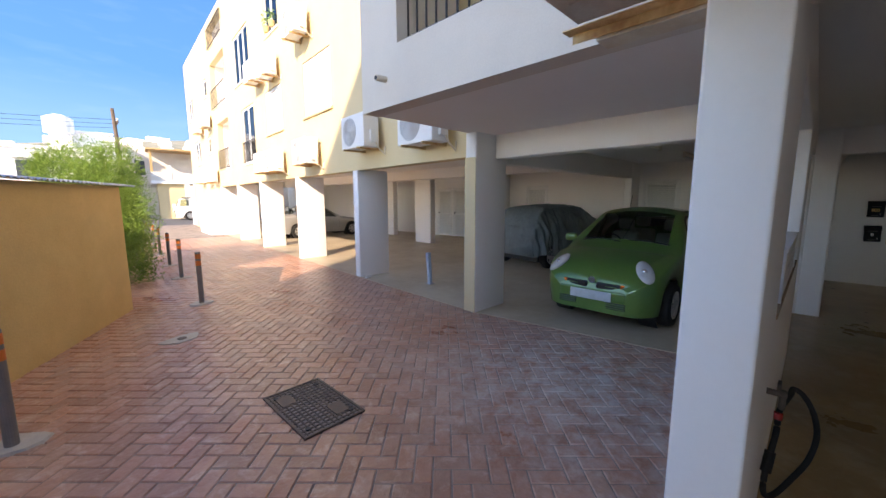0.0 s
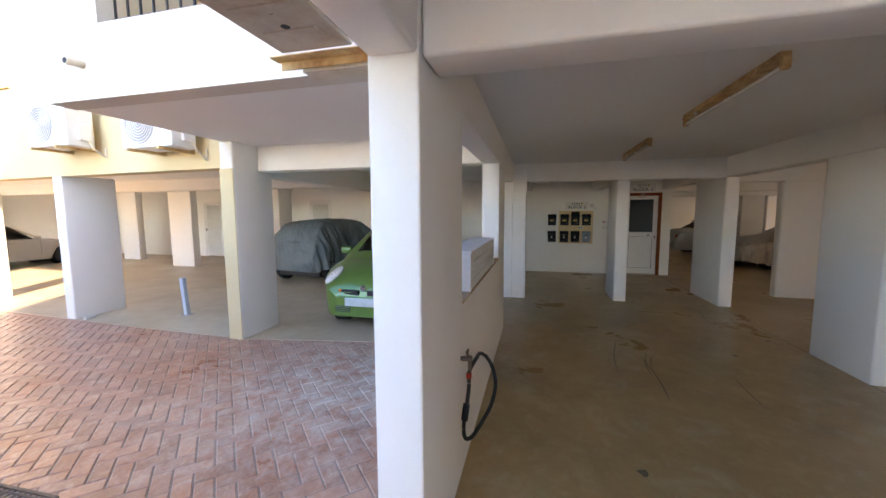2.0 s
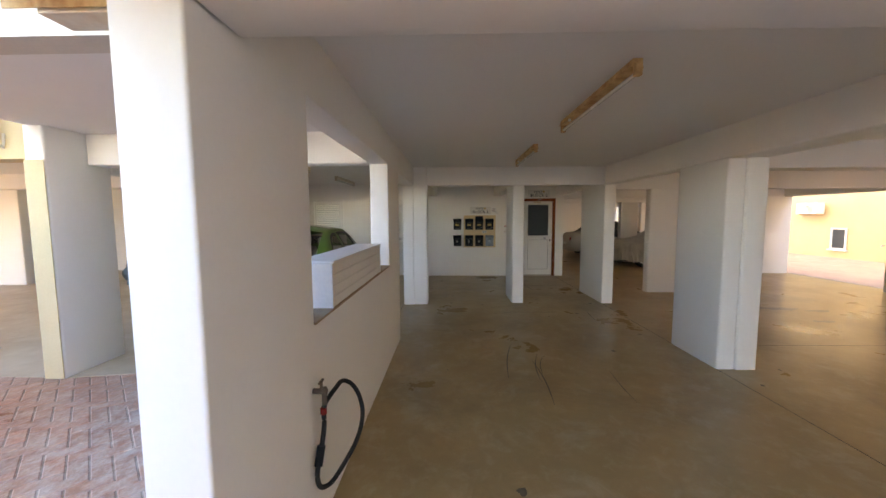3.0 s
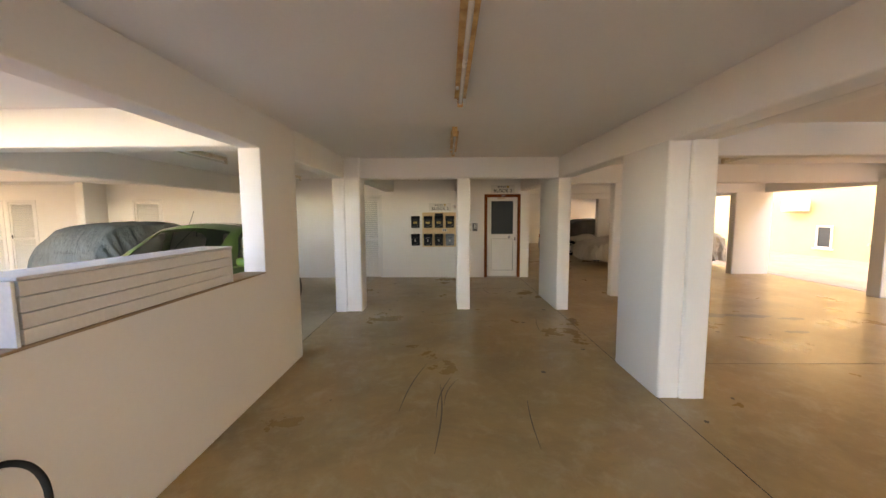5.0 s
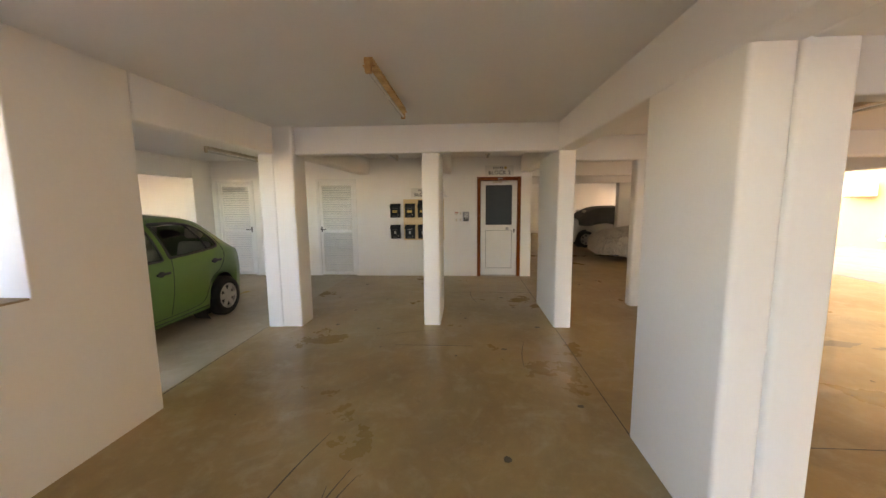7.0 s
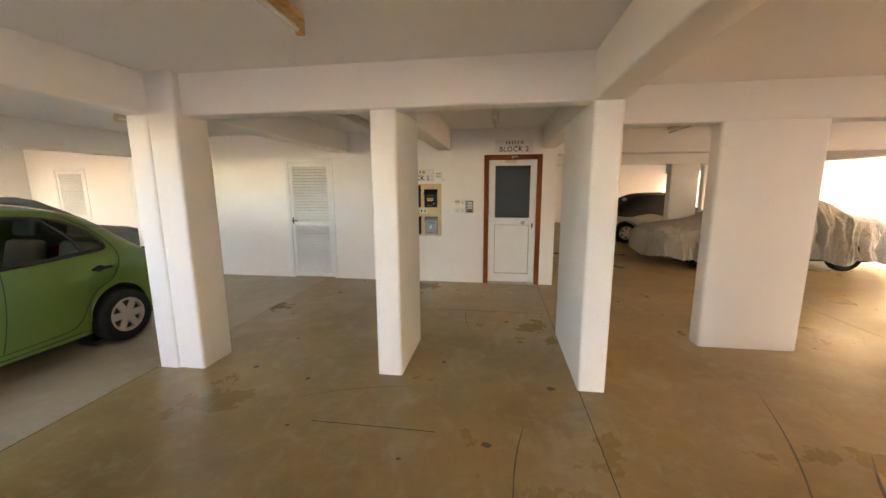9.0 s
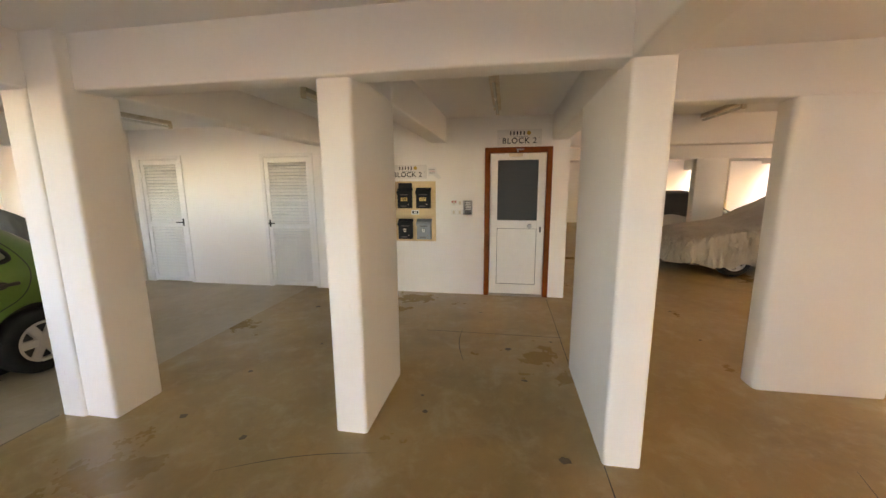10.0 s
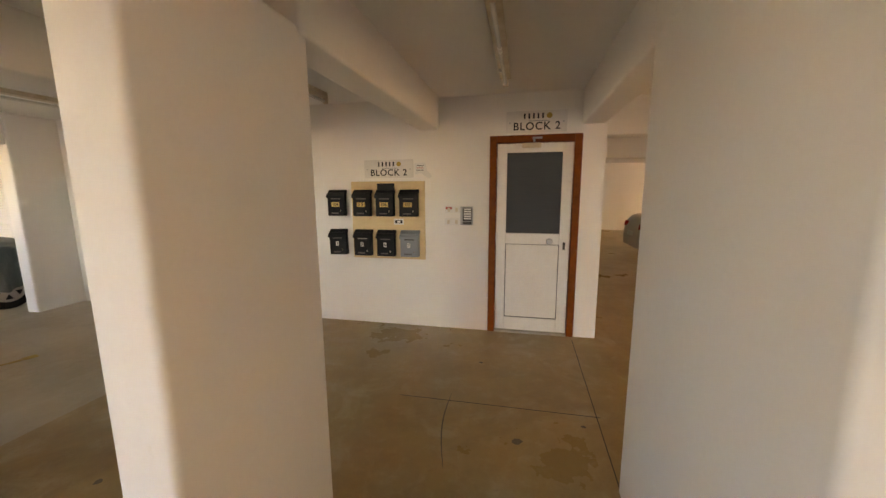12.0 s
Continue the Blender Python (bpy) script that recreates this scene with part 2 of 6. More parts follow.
CARGLASS = glass_mat("car_glass", (0.66, 0.74, 0.70))
PANE = glass_mat("window_glass", (0.14, 0.17, 0.20), 0.02, 2.4)
FROST = mat("ribbed_dark_glass", (0.055, 0.065, 0.074), 0.4, (0.068, 0.078, 0.085), 2.5, 0.6, 5, 0.35, dist=0.004, stretch=(1, 40, 1))
FROST.node_tree.nodes["Principled BSDF"].inputs["Specular IOR Level"].default_value = 0.3
SIGN = mat("brushed_sign_plate", (0.76, 0.74, 0.70), 0.45, None, 5, 0.3, 80, 0.03)
MESH = mat("pale_grille", (0.42, 0.43, 0.44), 0.5, None, 5, 0.3, 80, 0.03)
INK = mat("black_lettering", (0.012, 0.012, 0.014), 0.5, None, 5, 0.2, 60, 0.0)
for m_ in (INK, FROST, WOOD, RUBBER):
    m_.node_tree.nodes["Principled BSDF"].inputs["Specular IOR Level"].default_value = 0.12
BRASS = mat("brass_label", (0.72, 0.50, 0.16), 0.35, None, 5, 0.3, 60, 0.0)
GOLD = mat("gold_print", (0.50, 0.33, 0.06), 0.4, None, 5, 0.3, 60, 0.0)
BLUEPOST = mat("pale_blue_post", (0.40, 0.50, 0.60), 0.45, (0.6, 0.62, 0.64), 8, 0.6, 60, 0.1)
BOLLARD = mat("grey_bollard", (0.16, 0.15, 0.15), 0.5, (0.24, 0.22, 0.2), 8, 0.6, 60, 0.1)
ORANGE = mat("orange_band", (0.75, 0.18, 0.03), 0.5, None, 6, 0.4, 60, 0.05)
SILL = mat("dusty_sill", (0.44, 0.32, 0.21), 0.9, (0.3, 0.2, 0.12), 6, 0.8, 60, 0.4)
CEMENT = mat("pale_cement", (0.48, 0.43, 0.37), 0.9, None, 7, 0.6, 70, 0.4)
LEAF = mat("conifer_leaf", (0.22, 0.34, 0.05), 0.6, (0.10, 0.19, 0.03), 2.5, 0.9, 20, 0.0, per_island=0.3)
BARK = mat("bark", (0.14, 0.10, 0.07), 0.95, None, 5, 0.7, 40, 0.6)
TIMBER = mat("weathered_timber", (0.55, 0.34, 0.15), 0.8, (0.30, 0.18, 0.08), 4, 0.8, 40, 0.4, stretch=(1, 1, 6))
SHEET = mat("aged_sheet_metal", (0.62, 0.57, 0.49), 0.6, (0.36, 0.27, 0.18), 4, 0.8, 50, 0.15, metal=0.3)
HILL = mat("dry_hillside", (0.36, 0.32, 0.24), 0.95, (0.16, 0.17, 0.10), 0.05, 0.9, 0.6, 0.0)
LATHE = mat("white_slat_paint", (0.80, 0.79, 0.75), 0.5, (0.72, 0.70, 0.65), 3, 0.4, 60, 0.05)
PAPER = mat("white_paper", (0.78, 0.78, 0.76), 0.7, None, 5, 0.3, 60, 0.02)
REDPRINT = mat("red_print", (0.55, 0.04, 0.03), 0.5, None, 5, 0.3, 60, 0.0)


# ---- mesh helpers ----
def finish(name, bm, material, parent=None, label="", smooth=False):
    me = bpy.data.meshes.new(name)
    bm.normal_update()
    bm.to_mesh(me)
    bm.free()
    for m in material if isinstance(material, (list, tuple)) else [material]:
        me.materials.append(m)
    if smooth:
        me.polygons.foreach_set("use_smooth", [True] * len(me.polygons))
    ob = new(name, me)
    if parent:
        ob.parent = parent
    if label:
        ob["label"] = label
    return ob


def part(name, bm, material, parent, label="", smooth=False):
    return finish(name, bm, material, parent, label, smooth)


def thing(name, m, label, category, group="", kind=""):
    e = new(name)
    e.matrix_world = m
    return tagged(e, label, category, group, kind)


def add_box(bm, x0, x1, y0, y1, z0, z1, bevel=0.0, seg=2, m=None):
    r = bmesh.ops.create_cube(bm, size=1.0, matrix=Matrix.Translation(((x0 + x1) / 2, (y0 + y1) / 2, (z0 + z1) / 2)) @ Matrix.Diagonal((abs(x1 - x0), abs(y1 - y0), abs(z1 - z0), 1)))
    vs = r["verts"]
    if bevel:
        es = list({e for v in vs for e in v.link_edges})
        o = bmesh.ops.bevel(bm, geom=es, offset=bevel, segments=seg, affect="EDGES", profile=0.5)
        vs = list({v for f in o["faces"] for v in f.verts} | {v for v in vs if v.is_valid})
    if m is not None:
        bmesh.ops.transform(bm, matrix=m, verts=vs)
    return vs


def box(x0, x1, y0, y1, z0, z1, bevel=0.0, seg=2):
    bm = bmesh.new()
    add_box(bm, x0, x1, y0, y1, z0, z1, bevel, seg)
    return bm


def add_cyl(bm, p, q, r, r2=None, n=16, caps=True):
    p, q = Vector(p), Vector(q)
    d = q - p
    m = Matrix.Translation((p + q) / 2) @ d.to_track_quat("Z", "Y").to_matrix().to_4x4()
    return bmesh.ops.create_cone(bm, cap_ends=caps, segments=n, radius1=r, radius2=r if r2 is None else r2, depth=d.length, matrix=m)["verts"]


def cyl(p, q, r, r2=None, n=16):
    bm = bmesh.new()
    add_cyl(bm, p, q, r, r2, n)
    return bm


def tube(points, r, n=10):
    """A round hose or pipe along points."""
    bm = bmesh.new()
    pts = [Vector(p) for p in points]
    rings = []
    for i, p in enumerate(pts):
        d = (pts[min(i + 1, len(pts) - 1)] - pts[max(i - 1, 0)]).normalized()
        q = d.to_track_quat("Z", "Y")
        rings.append([bm.verts.new(p + q @ Vector((r * math.cos(a), r * math.sin(a), 0))) for a in [2 * math.pi * k / n for k in range(n)]])
    for a, b in zip(rings, rings[1:]):
        for k in range(n):
            bm.faces.new((a[k], a[(k + 1) % n], b[(k + 1) % n], b[k]))
    bm.faces.new(rings[0][::-1])
    bm.faces.new(rings[-1])
    return bm


def pierced(u0, u1, z0, z1, thick, holes):
    """A wall in the plane of y and z, from x = 0 to x = thick, with openings (u0, u1, z0, z1) through it."""
    us = sorted({u0, u1, *[v for h in holes for v in h[:2] if u0 < v < u1]})
    zs = sorted({z0, z1, *[v for h in holes for v in h[2:] if z0 < v < z1]})
    solid = {}
    for i in range(len(us) - 1):
        for j in range(len(zs) - 1):
            u, z = (us[i] + us[i + 1]) / 2, (zs[j] + zs[j + 1]) / 2
            solid[i, j] = not any(h[0] < u < h[1] and h[2] < z < h[3] for h in holes)
    bm = bmesh.new()
    cache = {}

    def v(x, i, j):
        k = (x, i, j)
        if k not in cache:
            cache[k] = bm.verts.new((x, us[i], zs[j]))
        return cache[k]

    for (i, j), s in solid.items():
        if not s:
            continue
        bm.faces.new((v(0, i, j), v(0, i, j + 1), v(0, i + 1, j + 1), v(0, i + 1, j)))
        bm.faces.new((v(thick, i, j), v(thick, i + 1, j), v(thick, i + 1, j + 1), v(thick, i, j + 1)))
        for di, dj, a, b in ((-1, 0, (i, j), (i, j + 1)), (1, 0, (i + 1, j + 1), (i + 1, j)), (0, -1, (i + 1, j), (i, j)), (0, 1, (i, j + 1), (i + 1, j + 1))):
            if not solid.get((i + di, j + dj), False):
                bm.faces.new((v(0, *a), v(thick, *a), v(thick, *b), v(0, *b)))
    bmesh.ops.recalc_face_normals(bm, faces=bm.faces)
    return bm


def soften(bm, offset=0.02, seg=3):
    """Rounds the outer and inner corners of a plastered mesh."""
    es = [e for e in bm.edges if len(e.link_faces) == 2 and e.calc_face_angle(0) > 0.5]
    bmesh.ops.bevel(bm, geom=es, offset=offset, segments=seg, affect="EDGES", profile=0.5)
    return bm


def setting(name, bm, material, label, category, smooth=False):
    return tagged(finish(name, bm, material, None, "", smooth), label, category, "", "structure")


def shade_auto(ob, angle=0.7):
    """Smooth where faces meet gently."""
    me = ob.data
    me.polygons.foreach_set("use_smooth", [True] * len(me.polygons))
    bm = bmesh.new()
    bm.from_mesh(me)
    for e in bm.edges:
        e.smooth = len(e.link_faces) == 2 and e.calc_face_angle(0) < angle
    bm.to_mesh(me)
    bm.free()
    return ob


def spline(rows, k):
    """Rows of numbers, joined smoothly, k steps between each two."""
    a = np.array(rows, float)
    out = []
    for i in range(len(a) - 1):
        p0, p1, p2, p3 = a[max(i - 1, 0)], a[i], a[i + 1], a[min(i + 2, len(a) - 1)]
        m1, m2 = (p2 - p0) / 2, (p3 - p1) / 2
        if i == 0:
            m1 = p2 - p1
        if i == len(a) - 2:
            m2 = p2 - p1
        for s in range(k):
            t = s / k
            h = (2 * t**3 - 3 * t**2 + 1) * p1 + (t**3 - 2 * t**2 + t) * m1 + (-2 * t**3 + 3 * t**2) * p2 + (t**3 - t**2) * m2
            out.append((i + t, h))
    out.append((len(a) - 1, a[-1]))
    return out

# ---- structure: garage ----
CZ, BZ = 2.6, 2.26  # ceiling and beam undersides


def post(name, x0, x1, y0, y1, label, z1=BZ + 0.03, bevel=0.025, m=None):
    ob = setting(name, box(x0, x1, y0, y1, -0.02, z1 + 0.01, bevel, 3), WHITE, label, "pillar")
    if m is not None:
        ob.matrix_world = m
    return shade_auto(ob)


def beam(name, x0, x1, y0, y1, z0=BZ, z1=CZ + 0.01, label="white plastered ceiling beam with rounded edges"):
    return shade_auto(setting(name, box(x0, x1, y0, y1, z0, z1, 0.02, 3), WHITE, label, "beam"))


def slab(name, pts, z0, z1, material, label, category):
    bm = bmesh.new()
    lo = [bm.verts.new((x, y, z0)) for x, y in pts]
    hi = [bm.verts.new((x, y, z1)) for x, y in pts]
    bm.faces.new(lo[::-1])
    bm.faces.new(hi)
    for i in range(len(pts)):
        j = (i + 1) % len(pts)
        bm.faces.new((lo[i], lo[j], hi[j], hi[i]))
    bmesh.ops.recalc_face_normals(bm, faces=bm.faces)
    return setting(name, bm, material, label, category)


slab("ground", [(-400, -400), (400, -400), (400, 400), (-400, 400)], -0.3, -0.06, GROUND, "dry sandy ground around the block", "ground")
slab("floor", [(0.45, -10.35), (22, -10.35), (22, 0.33), (0.45, 0.33)], -0.1, 0.0, CONCRETE, "power-floated brown concrete garage floor with stains", "floor")
slab("floor_bay", [(3.5, 0.33), (22, 0.33), (22, 30), (4.5, 30), (3.12, 5.5), (3.05, 3.5), (3.5, 0.9)], -0.1, 0.0, BAYCONCRETE, "paler grey-beige concrete floor of the open parking bays", "floor")
slab("ceiling", [(-2.5, -10.35), (22, -10.35), (22, 29), (4.5, 29), (3.2, 3.62), (1.32, 3.62), (1.32, 0.32), (-2.5, 0.32)], CZ, CZ + 0.18, CEIL, "white painted concrete garage ceiling", "ceiling")

# the wall with the long opening beside the lane
bm = pierced(0.41, 4.35, -0.02, CZ + 0.01, 0.21, [(1.25, 3.57, 1.11, 2.27)])
soften(bm, 0.012)
wall_opening = shade_auto(setting("wall_north", bm, WHITE, "white plastered garage wall with a long open window", "wall"))
wall_opening.matrix_world = Matrix(((0, 1, 0, 0), (-1, 0, 0, 0.33), (0, 0, 1, 0), (0, 0, 0, 1)))
sill = setting("sill", box(1.26, 3.56, 0.115, 0.34, 1.108, 1.122, 0.004), SILL, "dusty rough cement sill of the wall opening", "sill")

beam("beam_header", 0.43, 0.67, -3.6, 0.115)
beam("beam_west", -2.4, 0.42, 0.122, 0.328, 2.272)
beam("beam_south_strip", 0.68, 4.195, -3.883, -3.682, BZ + 0.003)
beam("beam_pd", 4.2, 4.4, -10.2, -3.69)
beam("beam_north", 4.36, 6.5, 0.12, 0.33)
beam("beam_cross", 6.412, 6.62, -3.5, 0.1)
beam("beam_south", 0.68, 7.66, -3.684, -3.462)
beam("beam_pb", 7.2, 9.79, -2.0, -1.77)
beam("beam_pa", 6.64, 9.79, -0.2, 0.05)
beam("beam_pc", 7.662, 9.79, -3.7, -3.48)
beam("beam_pe", 7.464, 7.676, -10.2, -3.66, 2.245)
beam("beam_pg", 10.2, 10.45, -10.2, -3.75, 2.2)
beam("beam_edge", 0.7, 22, -10.35, -10.1, 2.2)
beam("beam_far", 13.6, 13.85, -10.2, 3.0, 2.2)
beam("beam_lane", 3.45, 3.7, 0.33, 3.45)
beam("beam_bay", 3.76, 9.235, 3.46, 3.66, 2.2)
beam("beam_bay_far", 6.9, 7.15, 3.66, 20, 2.3)
post("pillar_a", 6.33, 6.7, -0.13, 0.315, "white plastered pillar with a stepped face", CZ)
post("pillar_a_strip", 6.31, 6.5, 0.12, 0.325, "white plastered pillar strip", BZ + 0.02)
post("pillar_b", 6.46, 7.28, -1.98, -1.758, "thin white plastered pillar wall")
post("pillar_c", 6.42, 7.65, -3.68, -3.465, "long thin white plastered pillar wall")
post("pillar_d", 3.34, 4.18, -3.665, -3.47, "broad white plastered pillar")
post("pillar_d_strip", 3.325, 4.17, -3.885, -3.66, "broad white plastered pillar half with a joint", BZ + 0.02)
post("pillar_e", 7.47, 7.67, -5.79, -4.87, "broad white plastered pillar wall with rounded corners", bevel=0.04)
post("pillar_g", 10.2, 10.42, -10.34, -9.35, "broad white plastered pillar at the garage edge")
post("pillar_f", 7.25, 7.5, -10.34, -9.95, "white plastered pillar at the garage edge")
post("pillar_h", 16.6, 16.85, -10.34, -9.3, "white plastered pillar at the garage edge")
post("pillar_k", 13.605, 13.845, -10.34, -9.5, "white plastered pillar at the garage edge")
post("pillar_n", 13.605, 13.845, -7.7, -7.05, "white plastered pillar in the garage")
post("pillar_m", 0.43, 1.2, -3.66, -3.47, "white plastered pillar at the entrance")
post("pillar_one", 3.03, 3.75, 3.46, 3.67, "white plastered pillar with a yellow outer edge", CZ)
post("pillar_rear", 10.3, 11.02, 8.5, 8.75, "white plastered pillar at the rear wall", CZ)
post("pillar_row", 8.45, 8.7, 10.3, 11.2, "white plastered pillar in the parking bays", CZ)
post("pillar_row_b", 9.5, 9.75, 14.0, 14.8, "white plastered pillar in the parking bays", CZ)
setting("pillar_one_edge", box(3.018, 3.028, 3.463, 3.667, 0, 2.258, 0.003), YELLOW, "yellow painted outer edge of a pillar", "pillar")

DOOR_HOLES = [(-3.42, -2.63, -0.03, 2.11), (0.17, 0.98, -0.03, 2.12), (2.53, 3.31, -0.03, 2.12)]
wall_door = setting("wall_east", pierced(-3.725, 3.46, -0.02, CZ, 0.2, DOOR_HOLES), WHITE, "white plastered wall with the block entrance and store doors", "wall")
wall_door.matrix_world = pose(9.8, 0, 0)
# unseen walls, added to stop daylight leaking round the store doors
setting("leak_stop_east", box(10.03, 10.1, -3.5, 3.455, -0.02, CZ), WHITE, "unseen white wall added behind the store doors to stop light leaks", "wall")
# the same added light stop, behind the doors of the bays
setting("leak_stop_bay", box(11.23, 11.3, 3.67, 29.9, -0.02, CZ), WHITE, "unseen white wall added behind the bay store doors to stop light leaks", "wall")
setting("wall_side", box(10.0, 12.5, -3.725, -3.53, -0.02, CZ), WHITE, "white plastered side wall of the stair core", "wall")
setting("wall_stub", box(9.24, 11.0, 3.46, 3.66, -0.02, CZ, 0.02), WHITE, "white plastered dividing wall", "wall")
wall_bay = setting("wall_bay", pierced(3.66, 30, -0.02, CZ, 0.2, [(6.9, 7.7, -0.03, 2.1), (10.7, 11.5, -0.03, 2.1), (11.7, 12.5, -0.03, 2.1)]), WHITE, "white plastered rear wall of the parking bays", "wall")
wall_bay.matrix_world = pose(11.0, 0, 0)
setting("wall_bay_end", box(4.5, 11.0, 29.8, 30, -0.02, CZ), WHITE, "white plastered end wall of the parking bays", "wall")
setting("wall_far", box(21.4, 21.6, -10.35, 8, -0.02, CZ), WHITE, "white plastered far wall of the garage", "wall")
setting("wall_core", box(12.4, 21.4, 3.0, 3.2, -0.02, CZ), WHITE, "white plastered garage wall", "wall")

# mass of the storeys above, the wall behind, and added blocks that shade the lane
# unseen storeys, made white so their sunlit face bounces light into the garage
setting("upper_storey_south", box(-2.5, 22, -10.33, 0.31, CZ + 0.18, 9.6), WHITE, "unseen upper storeys of the block, white to bounce sunlight", "building")
core = setting("upper_storey_core", box(1.06, 19, -3.0, 24.1, CZ + 0.2, 9.5), YELLOW, "yellow rendered upper storeys of the block", "building")
core.matrix_world = pose(3.03, 3.5, 0, 0, 0, -2.98)
# real wall; its unseen upper height is set to keep sun out of the garage
setting("neighbour_south", box(-9, 40, -16.1, -15.8, -0.1, 8.2), YELLOW, "yellow rendered wall of the building behind the garage", "wall")
# unseen wall, added to keep low western sky light off the pillars
setting("sky_block_lane", box(-6.4, -5.6, -14, -0.6, -0.1, 4.4), WHITE, "plain white wall, unseen, added to block the low western sky", "wall")
# unseen block, added only to throw its shadow over the lane and facade
setting("shade_block_west", box(-19.2, -15.7, -19.5, -5.1, -0.1, 16.8), GREYWALL, "plain unseen building block, added to cast the lane's shade", "building")

# balcony block over the lane
bm = pierced(0.3, 3.62, CZ - 0.01, 9.6, 0.2, [(0.6, 3.0, 3.15, 5.2), (0.6, 3.0, 6.1, 8.1)])
balcony = setting("balcony_block", bm, GREYWALL, "pale rendered balcony block over the lane", "building")
balcony.matrix_world = pose(1.3, 0, 0)
setting("balcony_side", box(1.5, 3.6, 3.42, 3.62, CZ + 0.18, 9.6), GREYWALL, "pale rendered end wall of the balcony block", "building")

# ---- facade on the lane ----
FAC = pose(3.03, 3.5, 0, 0, 0, -2.98)
HOLES = [(4.42, 5.98, 3.75, 5.05), (7.63, 9.06, 3.7, 4.98), (10.4, 11.95, 3.0, 4.95), (14.1, 16.2, 3.0, 5.08),
         (10.6, 12.6, 5.9, 7.6), (14.1, 16.9, 5.75, 7.8), (7.6, 8.75, 6.5, 7.65), (4.6, 5.9, 6.7, 8.0), (20.9, 22.4, 3.65, 4.9), (18.0, 18.7, 4.0, 4.75),
         (22.2, 23.6, 6.3, 7.5), (18.0, 18.8, 6.7, 7.5), (14.1, 16.9, 8.4, 9.3), (-2, 16.6, -0.1, 2.27)]
fac = setting("facade", pierced(0.12, 24.3, -0.05, 9.65, 0.22, HOLES), YELLOW, "yellow rendered facade with shuttered windows and recessed balconies", "facade")
fac.matrix_world = FAC
for n, (a, b) in enumerate(((3.36, 3.57), (6.7, 6.91), (10.15, 10.36), (13.3, 13.51), (16.4, 16.62))):
    post("pillar_lane_%d" % n, 0.0, 0.75, a, b, "white plastered pillar wall on the lane", 2.28, m=FAC)

# ---- doors, signs, letter boxes, lamps ----
EAST = Matrix(((0, 0, -1, 9.8), (-1, 0, 0, 0), (0, 1, 0, 0), (0, 0, 0, 1)))  # local x runs to -y, local y up, local z out of the east wall


def glyphs(text, size, spacing):
    """The built-in font's mesh of a text, from its left end."""
    cu = bpy.data.curves.new("text", "FONT")
    cu.body, cu.size, cu.align_x, cu.align_y, cu.extrude, cu.space_character = text, size, "LEFT", "CENTER", 0.001, spacing
    cu.offset = size * 0.012
    tmp = new("tmp", cu)
    me = bpy.data.meshes.new_from_object(tmp.evaluated_get(bpy.context.evaluated_depsgraph_get()))
    bpy.data.objects.remove(tmp)
    return me, max((v.co.x for v in me.vertices), default=0.0)


def lettering(text, size, x, y, z, parent, material, name="letter", spacing=1.0):
    """Words in the built-in font, each letter a thin solid mesh, centred at x, y."""
    full = glyphs(text, size, spacing)[1]
    for i, ch in enumerate(text):
        if ch == " ":
            continue
        me, wide = glyphs(ch, size, spacing)
        me.materials.clear()
        me.materials.append(material)
        ob = new(name, me)
        ob.parent = parent
        ob.location = (x - full / 2 + glyphs(text[: i + 1], size, spacing)[1] - wide, y, z)


